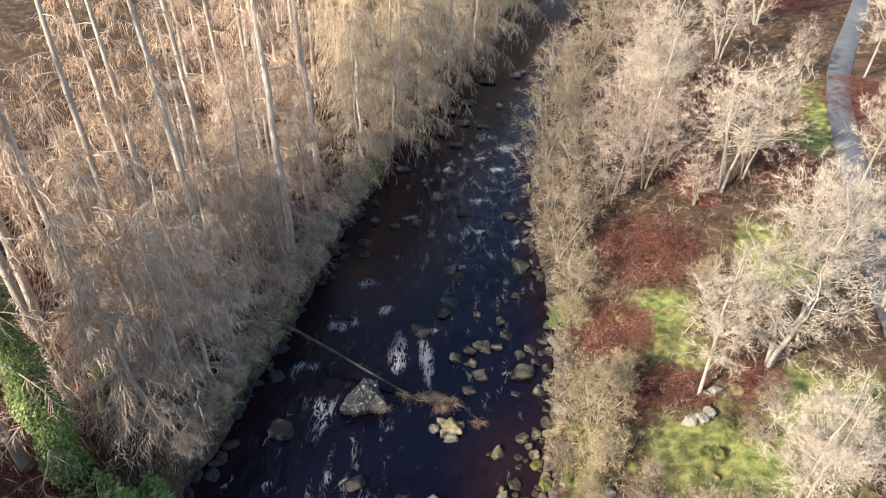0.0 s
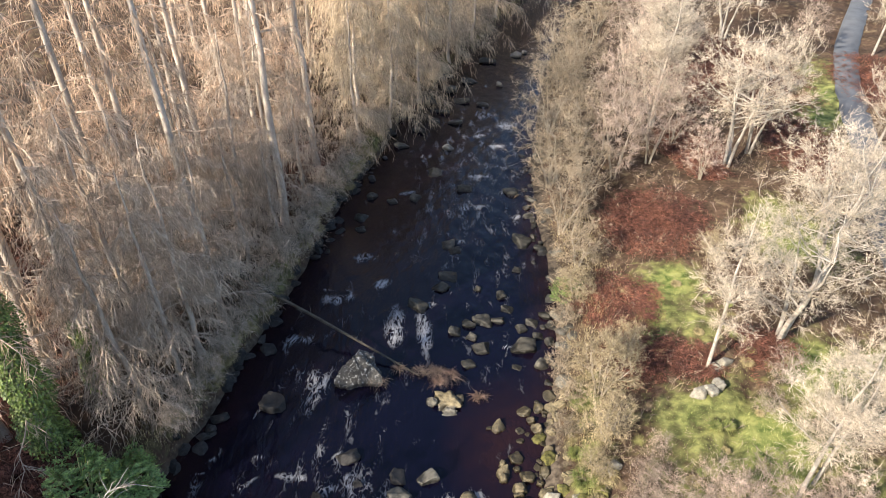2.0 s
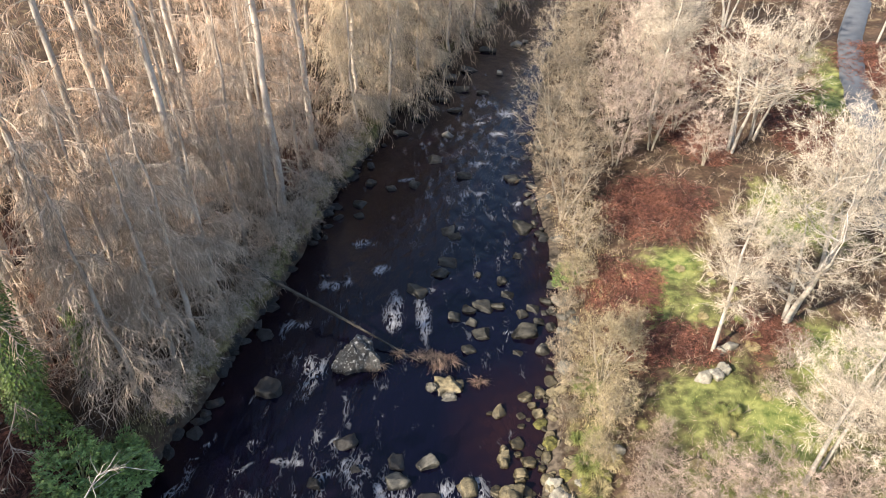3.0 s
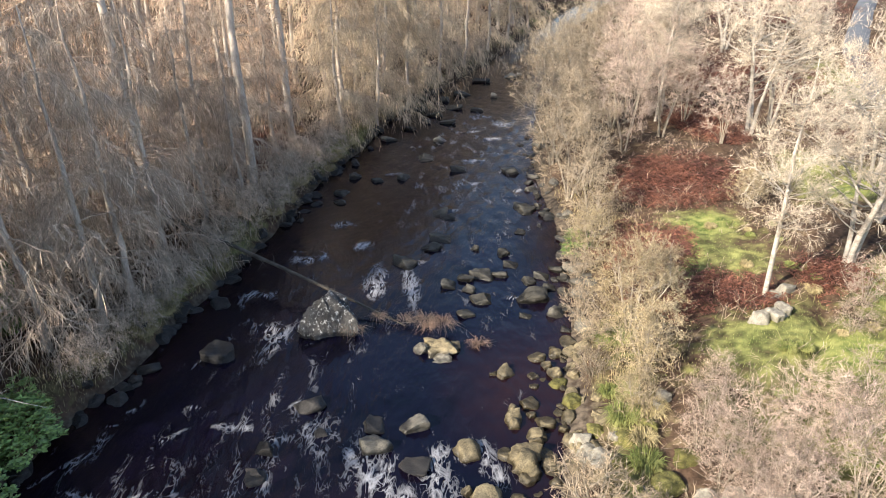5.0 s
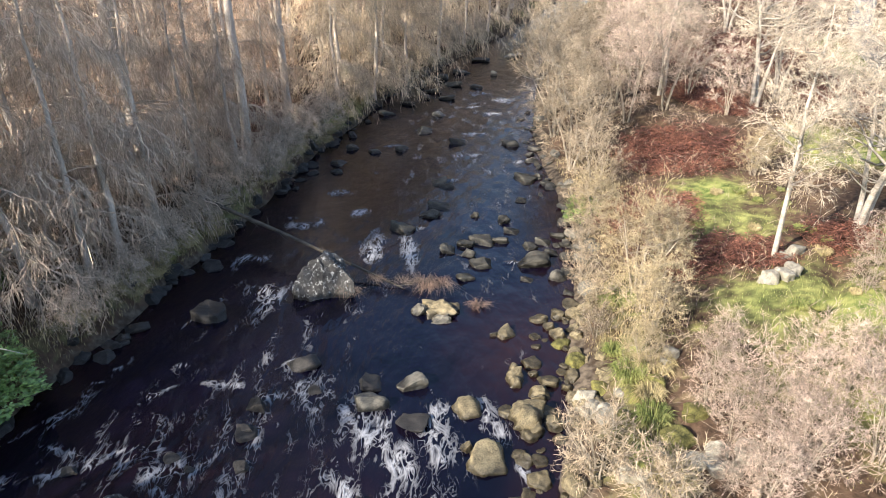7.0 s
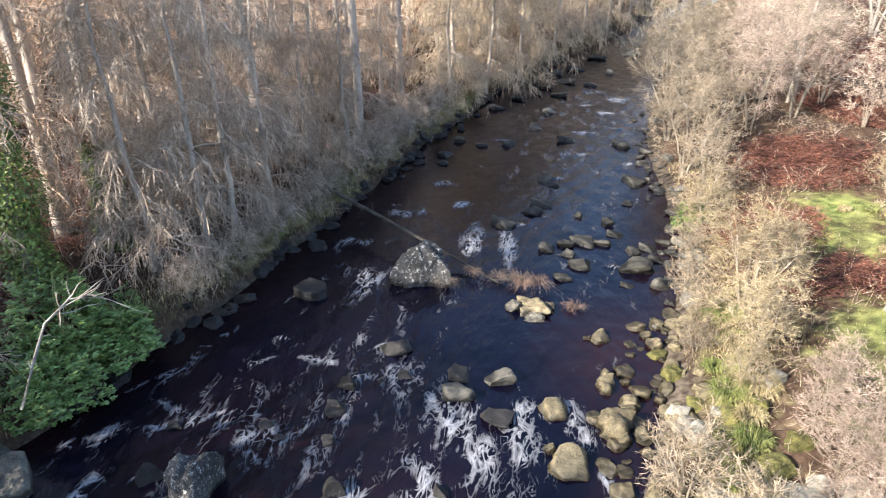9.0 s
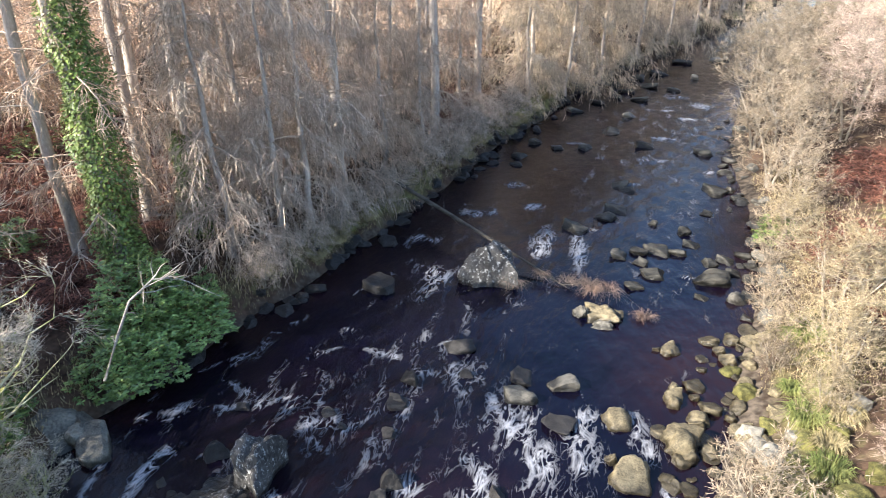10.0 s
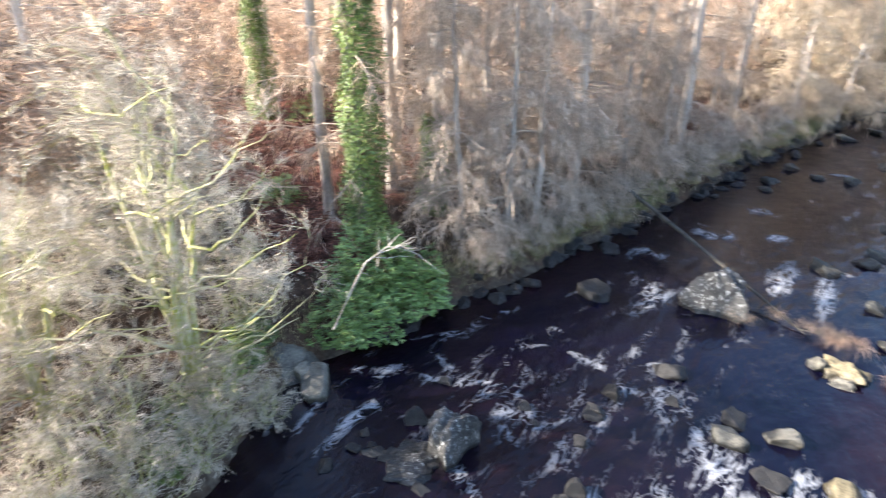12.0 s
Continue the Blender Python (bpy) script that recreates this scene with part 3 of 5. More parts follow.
def build_river():
    ys = np.concatenate([np.arange(-30, 5, 1.0), np.arange(5, 30, 0.085), np.arange(30, 60, 0.2), np.arange(60, 140, 1.0)])
    u = np.linspace(0, 1, 170)
    gy = np.repeat(ys[:, None], len(u), 1)
    xl, xr = left_x(ys) - 0.5, right_x(ys) + 0.5
    gx = xl[:, None] + (xr - xl)[:, None] * u[None]
    foam = np.zeros_like(gx)
    bend_x, bend_y = gx + 0.10 * waves(gx, gy, 3.4, 31), gy + 0.10 * waves(gx, gy, 3.1, 32)
    for x0, y0, x1, y1, w in STREAKS_LEFT + STREAKS_RIGHT + STREAKS_NEAR:
        dx, dy = x1 - x0, y1 - y0
        u = np.clip(((bend_x - x0) * dx + (bend_y - y0) * dy) / (dx * dx + dy * dy), 0, 1)
        d = np.hypot(bend_x - x0 - u * dx, bend_y - y0 - u * dy)
        foam = np.maximum(foam, (0.33 + 0.5 * min(w, 0.3)) * np.clip(1.2 - d / (1.5 * w), 0, 1))
    for cx, cy, w, ln in FOAM_FAR:
        foam = np.maximum(foam, 0.54 * np.clip(blob(bend_x, bend_y, cx, cy, w * 1.1, ln * 1.1, 0.12), 0, 1))
    r = np.random.RandomState(13)
    for cx, cy, rx, ry, count in ((-4.5, 12.0, 5.5, 3.4, 26), (-1.5, 22.0, 5.0, 2.5, 8), (-4.8, 17.5, 2.6, 2.6, 6), (1.0, 30, 3.5, 5.0, 6), (2.5, 40, 3.0, 6.0, 14)):
        for _ in range(count):
            sx, sy = cx + rx * r.uniform(-1, 1), cy + ry * r.uniform(-1, 1)
            w, ln = r.uniform(0.06, 0.13), r.uniform(0.3, 0.9)
            foam = np.maximum(foam, r.uniform(0.2, 0.42) * blob(gx, gy, sx, sy, w, ln, r.uniform(0.3, 1.5) * r.choice((-1, 1, 1))))
    riffle = 0.075 * np.clip(2.6 * blob(gx, gy, -4, 12.0, 7.5, 5.5) - 0.8 * blob(gx, gy, 1.0, 16.0, 4.0, 3.0) + blob(gx, gy, 2.0, 36, 6, 20) * 2.4 + blob(gx, gy, -3.5, 20, 4.5, 6) * 1.2, 0, 2.6)
    foam = np.maximum(foam, riffle)
    gz = 0.004 * waves(gx, gy, 2.2, 11) + (0.006 + 0.05 * foam) * waves(gx, gy * 0.8, 5.0, 12) + 0.03 * foam
    edge = np.minimum(gx - left_x(gy), right_x(gy) - gx)
    sunk = np.clip(1 - edge / 1.6, 0, 1) * 0.7
    sunk = np.maximum(sunk, blob(gx, gy, 3.0, 15.5, 3.2, 4.0) * 0.75)
    # paints in the red-brown reflection of the left wood, no shallow bed here
    sunk = np.maximum(sunk, blob(gx, gy, -2.0, 30, 4.5, 13, -0.2) * 0.45)
    sunk = np.maximum(sunk, blob(gx, gy, 2.0, 50, 4, 10) * 0.5)
    sunk = np.maximum(sunk, blob(gx, gy, -4.0, 10, 5, 5) * 0.35)
    ny, nx = gx.shape
    i, j = np.meshgrid(np.arange(ny - 1), np.arange(nx - 1), indexing="ij")
    k = i * nx + j
    g = Geo()
    g.add(np.stack([gx, gy, gz], -1).reshape(-1, 3), None, np.stack([k, k + 1, k + nx + 1, k + nx], -1).reshape(-1, 4))
    me = g.mesh("river", WATER)
    for name, val in (("foam", foam), ("red_tint", sunk)):
        me.attributes.new(name, "FLOAT", "POINT").data.foreach_set("value", np.clip(val, 0, 1).ravel().astype(np.float32))
    return tagged(new("river", me), "dark peaty river with white broken rapids", "water", kind="structure")


build_river()


def build_path():
    """A narrow asphalt footpath that winds along the far side of the bank."""
    ctrl = np.array([(19.5, 20), (20.7, 25), (21.9, 28.3), (23.9, 33.4), (25.6, 38.3), (27.4, 43.4), (31.1, 50.7), (35.1, 57.1), (42, 68.5), (50, 80)])
    s = np.linspace(0, len(ctrl) - 1, 120)
    x, y = np.interp(s, range(len(ctrl)), ctrl[:, 0]), np.interp(s, range(len(ctrl)), ctrl[:, 1])
    for _ in range(25):
        x[1:-1], y[1:-1] = (x[:-2] + 2 * x[1:-1] + x[2:]) / 4, (y[:-2] + 2 * y[1:-1] + y[2:]) / 4
    t = unit(np.gradient(np.stack([x, y], 1), axis=0))
    side = np.stack([t[:, 1], -t[:, 0]], 1)
    g, rows = Geo(), []
    for off, dz in ((-0.85, -0.15), (-0.75, 0.10), (0, 0.13), (0.75, 0.10), (0.85, -0.15)):
        px, py = x + side[:, 0] * off, y + side[:, 1] * off
        rows.append(np.stack([px, py, land(x, y) + dz + 0.06], 1))
    v = np.stack(rows, 1)
    n = len(x)
    i, j = np.meshgrid(np.arange(n - 1), np.arange(4), indexing="ij")
    k = i * 5 + j
    g.add(v.reshape(-1, 3), None, np.stack([k, k + 1, k + 6, k + 5], -1).reshape(-1, 4))
    return tagged(new("pavement", g.mesh("pavement", ASPHALT)), "narrow grey asphalt footpath through the grass", "path", kind="structure")


build_path()

# ---- trees ----
def larch(seed, height, label, limbs_n=46, dense=0.6, thick=1.0, reach=1.0, hang=1.0, twig_mat=None, group="larches on the left bank", low=0.06, girth=0.185):
    """A bare larch: straight pale trunk, drooping limbs, and curtains of fine hanging shoots."""
    r = np.random.RandomState(seed)
    tree = thing("larch_tree", label, "tree", group)
    wood, limbs, fine = Geo(), Geo(), Geo()
    k = 14
    h = np.linspace(-0.3, height, k)
    sway = np.cumsum(r.normal(0, 0.05, (k, 2)), axis=0)
    sway -= sway[:1]
    rad = girth * (1 - np.clip(h / height, 0, 1)) ** 0.8 + 0.015
    rad[0] *= 1.35
    trunk = np.column_stack([sway, h])
    wood.tube(trunk, rad, 9)
    down = np.array([0, 0, 1.0])

    def along(q, pts):
        return np.column_stack([np.interp(q, np.linspace(0, 1, len(pts)), pts[:, c]) for c in range(3)])

    for f in np.sort(r.uniform(low, 0.985, limbs_n)):
        z = f * height
        o = np.array([np.interp(z, h, trunk[:, 0]), np.interp(z, h, trunk[:, 1]), z])
        a = r.uniform(0, 2 * np.pi)
        ln = (0.5 + 2.7 * (1 - f) ** 0.75) * r.uniform(0.5, 1.2) * reach
        out = np.array([math.cos(a), math.sin(a), 0])
        side = np.array([-out[1], out[0], 0])
        s = np.linspace(0, 1, 6)[:, None]
        sag = r.uniform(0.25, 0.85)
        pts = o + out * s * ln * (1 - 0.15 * sag * s) + down * ln * (0.22 * s - sag * s ** 2 + 0.16 * s ** 4) + r.normal(0, 0.03, (6, 3)) * s * ln
        limbs.tube(pts, np.linspace(0.028, 0.005, 6) * (0.65 + 0.6 * (1 - f)) * thick ** 0.5, 3)
        n = int(5 + 3.2 * ln)
        p = along(r.uniform(0.15, 1.0, n), pts)
        sd = unit(out * 0.45 + side * r.choice((-1, 1), (n, 1)) * r.uniform(0.3, 1.0, (n, 1)) - down * r.uniform(0.0, 0.9, (n, 1)) + r.normal(0, 0.15, (n, 3)))
        sl = ln * r.uniform(0.16, 0.42, (n, 1)) + 0.12
        mid = p + sd * sl * 0.5 + r.normal(0, 0.03, (n, 3)) * sl
        tip = p + sd * sl * 0.9 - down * sl * 0.5
        limbs.twigs(p, mid, tip, r.uniform(0.006, 0.009, n) * thick)
        for line, count, lo, hi in ((None, int(dense * 6 * ln) + 2, 0.35, 1.1), ((p, mid, tip), 0, 0.22, 0.9)):
            if line is None:
                b = along(r.uniform(0.1, 1.0, count), pts)
                way = out * 0.3
            else:
                m = int(round(dense * 5)) + 1
                q = r.uniform(0.05, 1.0, (n, m, 1))
                b = np.where(q < 0.5, p[:, None] + (mid - p)[:, None] * q * 2, mid[:, None] + (tip - mid)[:, None] * (q * 2 - 1)).reshape(-1, 3)
                way = np.repeat(sd, m, 0) * 0.55
            c = len(b)
            lean = r.normal(0, 0.46, (c, 3)) + way - down * r.uniform(0.15, 1.0, (c, 1))
            ln2 = r.uniform(lo, hi, (c, 1)) * hang * 0.5
            bend = b + unit(lean) * ln2
            fine.twigs(b, bend, bend + unit(lean * 0.35 - down * 0.6 + r.normal(0, 0.22, (c, 3))) * ln2, r.uniform(0.006, 0.0105, c) * thick)
    part("trunk", wood, LARCH_BARK, tree)
    tagged(part("branchwork", limbs, LIMB_BARK, tree), kind="stuff")
    tagged(part("crown", fine, twig_mat or LARCH_TWIG, tree), kind="stuff")
    return tree


def broadleaf(name, seed, height, stems, spread, twigs, bark, twig_mat, label, category, group, limbs=9, base_r=0.10, lean=0.18, twig_len=0.5, droop=0.0, start=0.22, thin=1.0):
    """A bare broadleaved tree or shrub: stems, limbs that fill an uneven crown, branches, twigs and shoots."""
    r = np.random.RandomState(seed)
    tree = thing(name, label, category, group)
    wood, mid_wood, fine = Geo(), Geo(), Geo()
    paths, up = [], np.array([0, 0, 1.0])
    for s in range(stems):
        a = 2 * np.pi * s / stems + r.uniform(-0.5, 0.5)
        tilt = lean * r.uniform(0.4, 1.4) if stems > 1 else lean * 0.4
        hh = height * (0.95 if stems == 1 else r.uniform(0.5, 0.82))
        t = np.linspace(0, 1, 9)
        bend = np.cumsum(r.normal(0, (0.03 if stems == 1 else 0.06) * hh / 3, (9, 2)), axis=0) * t[:, None]
        off = 0.1 * (stems > 1) + tilt * hh * t ** 1.2
        p = np.column_stack([math.cos(a) * off + bend[:, 0], math.sin(a) * off + bend[:, 1], hh * t - 0.25 * (t == 0)])
        br = base_r * r.uniform(0.65, 1.0)
        wood.tube(p, br * (1 - t) ** 0.75 + 0.006, 7)
        paths.append((p, br))
    wide = spread + lean * height * 0.4 * (stems > 1)

    def crown(n, inner):
        e = unit(r.normal(0, 1, (n, 3)))
        az = np.arctan2(e[:, 1], e[:, 0])
        lump = 0.88 + 0.16 * np.sin(3 * az + seed + 2 * e[:, 2]) + 0.10 * np.sin(5 * az + 2 * seed - 3 * e[:, 2])
        q = r.uniform(inner, 1, n) ** (1 / 2.2) * lump
        c = e * q[:, None] * np.array([wide, wide, height * (1 - start) / 2])
        c[:, 2] += height * (1 + start) / 2
        egg = 1.12 - 0.38 * np.clip(c[:, 2] / height, 0, 1)
        c[:, :2] *= egg[:, None]
        return c

    def bow(a, c, b, k):
        t = np.linspace(0, 1, k)[:, None]
        return a * (1 - t) ** 2 + 2 * c * t * (1 - t) + b * t ** 2

    nodes, tang = [], []
    for i, T in enumerate(crown(stems * limbs, 0.35)):
        p, br = paths[i % stems]
        hd = np.hypot(T[0] - p[4, 0], T[1] - p[4, 1])
        z = np.clip(T[2] - hd * r.uniform(0.2, 1.0) + droop * hd * 1.5, 0.06 * height, p[-1, 2] * 0.96)
        a = np.array([np.interp(z, p[:, 2], p[:, c]) for c in range(3)])
        ln = np.linalg.norm(T - a)
        ctrl = (a + T) / 2 + unit((T - a) * np.array([1, 1, 0])) * 0.12 * ln + up * (-0.10 + 1.3 * droop) * ln + r.normal(0, 0.06, 3) * ln
        lp = bow(a, ctrl, T, 7)
        lp[1:-1] += r.normal(0, 0.02, (5, 3)) * ln
        rad = min(br * 0.5, 0.012 + 0.012 * ln) * (1 - 0.45 * z / height)
        mid_wood.tube(lp, np.linspace(rad, 0.005, 7), 4)
        g = unit(np.gradient(lp, axis=0))
        nodes.append(lp[2:])
        tang.append(g[2:])
    nodes, tang = np.concatenate(nodes), np.concatenate(tang)
    T = crown(stems * limbs * 5, 0.05)
    diff = T[:, None] - nodes[None]
    cost = np.linalg.norm(diff, axis=2) + 0.6 * np.maximum(-diff[:, :, 2], 0) * (droop < 0.1) + 0.6 * np.maximum(diff[:, :, 2], 0) * (droop >= 0.1)
    pick = np.argmin(cost + r.uniform(0, 0.25 * spread, cost.shape), axis=1)
    bp, bt = [], []
    for k, e in zip(pick, T):
        a = nodes[k]
        ln = np.linalg.norm(e - a)
        e = a + (e - a) * min(1.0, 0.75 * spread / ln)
        ln = min(ln, 0.75 * spread)
        p = bow(a, a + (tang[k] * 0.55 + up * (0.1 - 0.3 * droop)) * ln * 0.6, e - up * droop * 0.5 * ln, 4)
        p[1:] += r.normal(0, 0.035, (3, 3)) * ln
        mid_wood.tube(p, np.linspace(0.004 + 0.006 * min(1, ln), 0.003, 4) * thin ** 0.5, 3)
        g = unit(np.gradient(p, axis=0))
        bp.append(p[1:])
        bt.append(g[1:])
    bp, bt = np.concatenate(bp), np.concatenate(bt)
    n = twigs // 6
    k = r.randint(0, len(bp), n)
    b, tg = bp[k] + r.normal(0, 0.02, (n, 3)), bt[k]
    mid = np.array([0, 0, height * 0.45])
    dr = unit(tg * 0.8 + unit(b - mid) * 0.35 + r.normal(0, 0.5, (n, 3)) + up * (0.1 - 1.6 * droop))
    ln = twig_len * r.uniform(0.45, 1.2, (n, 1))
    m = b + dr * ln * 0.5 + r.normal(0, 0.06, (n, 3)) * ln
    tip = b + dr * ln + up * (0.12 - droop) * ln + r.normal(0, 0.12, (n, 3)) * ln
    fine.twigs(b, m, tip, r.uniform(0.0045, 0.008, n) * thin)
    for _ in range(5):
        q = r.uniform(0.1, 1.0, (n, 1))
        o = np.where(q < 0.5, b + (m - b) * q * 2, m + (tip - m) * (q * 2 - 1))
        d2 = unit(dr + r.normal(0, 0.6, (n, 3)) + up * (0.1 - 0.9 * droop))
        fine.shoots(o, o + d2 * twig_len * 0.5 * r.uniform(0.35, 1.1, (n, 1)), r.uniform(0.0045, 0.009, n) * thin)
    part("trunk", wood, bark, tree)
    tagged(part("branchwork", mid_wood, bark, tree), kind="stuff")
    tagged(part("crown", fine, twig_mat, tree), kind="stuff")
    return tree


def plant(proto, spots, seed=0):
    """Stand a thing and its copies on the ground; spots are x, y, scale."""
    r = random.Random(seed)
    for i, (x, y, s) in enumerate(spots):
        m = Matrix.Translation((x, y, land_at(x, y) - 0.05)) @ Euler((r.uniform(-0.03, 0.03), r.uniform(-0.03, 0.03), r.uniform(0, 6.28))).to_matrix().to_4x4()
        if i == 0:
            ob = proto
            ob.matrix_basis = m
        else:
            ob = copy_thing(proto, m)
        ob.scale = (s, s, s)


# larches that stand where their trunks show, then the wood behind them
LARCH_SPOTS = [(-10.3, 23.3, 1.0), (-15.2, 14.9, 0.95), (-15.4, 18.7, 1.02), (-13.4, 14.6, 0.9), (-14.7, 17.5, 1.0), (-12.2, 23.6, 0.92), (-13.2, 21.6, 0.95), (-18.6, 25.0, 1.0),
               (-8.1, 28.6, 1.02), (-7.3, 34.5, 0.98), (-23.5, 19.2, 0.8), (-25.5, 21.8, 0.75), (-13.8, 19.0, 0.9), (-11.1, 39.4, 0.95), (-9.7, 44.6, 0.95),
               (-12.8, 36.9, 0.9), (-13.2, 46.0, 0.95)]


def wood_spots():
    r = random.Random(5)
    spots, tries = list(LARCH_SPOTS), 0
    while len(spots) < 46 and tries < 6000:
        tries += 1
        y = r.uniform(14, 76)
        d = r.uniform(1.5, 10.5) if r.random() < 0.88 else r.uniform(12, 20)
        x = float(left_x(y)) - d
        if y < 24 or (36 < y < 58 and d < 4) or (33 < y < 37 and d < 3.5) or (d > 10 and y < 42):
            continue
        if min((x - a) ** 2 + (y - b) ** 2 for a, b, _ in spots) < 3.1 ** 2:
            continue
        spots.append((x, y, r.uniform(0.75, 1.0)))
    return spots


spots = wood_spots()
near = sorted(spots, key=lambda p: p[1] - 0.4 * p[0])
FRONT, BEHIND = near[:34], near[34:]
# young larches crowd the edge of the bank, their twigs down to the ground
SLIM = [(-11.0, 16.4, 0.95), (-10.1, 17.9, 0.9), (-12.5, 17.3, 1.1), (-9.8, 19.5, 0.95), (-11.9, 19.3, 1.15), (-9.3, 21.3, 0.9), (-11.5, 21.3, 1.1), (-11.0, 25.3, 1.1),
        (-9.1, 25.0, 0.9), (-9.6, 27.2, 1.0), (-8.0, 26.6, 0.75), (-8.9, 30.4, 1.0), (-7.6, 31.8, 0.85), (-14.6, 22.9, 1.1)]
# larches added to shade river and bank: unseen behind the eye, others far left
SHADE_LARCHES = [(-9.4, -6.0, 0.65), (-10.8, -6.5, 0.65), (-10.0, -10.0, 0.75), (-11.0, -14.0, 0.8), (-25, -9, 0.95), (-29, -7, 0.9), (-19.5, -9, 0.9), (-18.5, 8.2, 0.9), (-20.6, 5.8, 0.95), (-22.5, 9.4, 0.9), (-25.0, 7.0, 1.0), (-24.0, 3.6, 0.95), (-28.0, 10.0, 0.95)]
LARCH_LABEL = "tall bare larch with pale trunk and drooping tan twigs"
plant(larch(1, 21.0, LARCH_LABEL, 46, 0.5, 1.35), FRONT[0::2] + SHADE_LARCHES, 1)
plant(larch(2, 23.0, LARCH_LABEL, 46, 0.5, 1.35), FRONT[1::2], 2)
plant(larch(6, 9.0, "slim young larch with grey twigs hanging to the ground", 58, 0.62, 1.15, 0.84, 1.1, GREY_TWIG, low=0.03, girth=0.12), SLIM[0::2], 6)
plant(larch(7, 10.5, "slim young larch with grey twigs hanging to the ground", 58, 0.62, 1.15, 0.80, 1.2, GREY_TWIG, low=0.03, girth=0.12), SLIM[1::2], 7)
plant(larch(3, 20.0, "bare larch deeper in the wood with tan twigs", 38, 0.4, 1.6), BEHIND[0::2], 3)
plant(larch(4, 22.0, "bare larch deeper in the wood with tan twigs", 38, 0.4, 1.6), BEHIND[1::2] + [(-31, 29, 0.9), (-35, 26, 1.0), (-38, 31, 1.0), (-29, 33, 1.0), (4, 84, 1.0), (8, 90, 1.0), (12, 95, 1.1), (17, 100, 1.0), (0, 88, 1.0), (22, 106, 1.1), (30, 108, 1.0)], 4)
plant(larch(8, 13.0, "bare larch with dense golden sunlit twigs on the bank", 64, 0.7, 1.4, 1.15, 1.2, GOLD_TWIG, low=0.07, girth=0.13),
      [(-5.2, 37.8, 0.75), (-3.5, 41.2, 0.8), (-1.8, 45.6, 0.85), (-5.6, 40.2, 1.0), (-3.4, 44.0, 1.0), (-1.5, 48.2, 1.0), (0.6, 52.5, 1.0), (-6.8, 43.8, 1.1), (-4.9, 48.6, 1.1), (2.6, 57.5, 0.95), (5.0, 63.5, 1.0), (7.4, 69.5, 1.0), (1.2, 60.0, 1.1), (10.5, 77.5, 1.0)], 42)

# right bank: slender birches, spreading pale trees, alders along the water and low scrub
RIGHT = "trees on the right bank"
plant(broadleaf("birch_tree", 21, 8.0, 1, 2.0, 10000, PALE_BARK, PALE_TWIG, "slender bare birch with white trunk in bracken", "tree", RIGHT, limbs=26, base_r=0.11, droop=0.03, twig_len=0.5, thin=0.65),
      [(10.25, 18.05, 1.0), (12.5, 37.0, 1.25), (11.0, 12.1, 0.95), (23.2, 32.0, 0.95), (13.1, 37.9, 1.15), (31, 47, 1.1), (36, 54, 1.1), (11.7, 12.6, 0.8)], 31)
plant(broadleaf("spreading_tree", 22, 8.6, 3, 2.9, 11000, PALE_BARK, PALE_TWIG, "wide bare tree with pale lichened branches", "tree", RIGHT, limbs=12, base_r=0.13, lean=0.24, twig_len=0.55, start=0.18, thin=0.85),
      [(13.3, 19.2, 0.95), (16.0, 22.0, 1.0), (15.9, 32.8, 1.05), (17.6, 34.2, 0.9), (19.4, 22.0, 0.9), (15.6, 46.0, 1.0), (22, 52, 1.0), (28, 60, 1.2), (17.8, 25.6, 0.75)], 32)
plant(broadleaf("alder_tree", 23, 5.8, 4, 2.2, 8000, ALDER_BARK, ALDER_TWIG, "bare multi-stemmed alder at the water's edge", "tree", RIGHT, limbs=10, base_r=0.08, lean=0.30, twig_len=0.45, start=0.08),
      [(6.5, 25.4, 0.6), (6.2, 28.6, 0.85), (7.8, 31.2, 0.7), (6.2, 33.2, 1.0), (8.2, 36.4, 0.85), (7.0, 39.6, 1.1), (9.4, 42.8, 0.9), (8.6, 46.5, 1.1), (10.8, 50.5, 1.0), (13.2, 57.0, 1.1), (16.2, 66.0, 1.2), (20, 76, 1.2)], 33)
plant(broadleaf("young_birch", 24, 6.5, 4, 1.9, 6800, ALDER_BARK, RED_TWIG, "bare young birch with reddish twigs behind the alders", "tree", RIGHT, limbs=8, base_r=0.06, lean=0.18, twig_len=0.5, start=0.10),
      [(9.6, 32.6, 0.9), (11.8, 33.8, 0.95), (11.4, 38.5, 1.1), (13.6, 35.6, 0.8), (9.9, 36.4, 0.9), (12.8, 42.0, 1.15), (13.8, 49.0, 1.15), (17, 57, 1.2), (23, 66, 1.3), (33, 76, 1.3), (26.5, 48, 0.7), (13.9, 31.3, 0.6), (20.5, 27.5, 0.6)], 34)
plant(broadleaf("hazel_bush", 25, 2.9, 8, 1.1, 6400, ALDER_BARK, HAZEL_TWIG, "dense bare shrub with tan twigs above the stones", "bush", "scrub on the right bank", limbs=5, base_r=0.025, lean=0.26, twig_len=0.34, start=0.03, thin=0.8),
      [(6.0, 17.3, 1.2), (5.8, 15.2, 0.85), (5.2, 13.8, 0.5), (7.2, 18.9, 0.7), (6.1, 23.2, 0.75), (12.4, 24.6, 0.7)], 35)
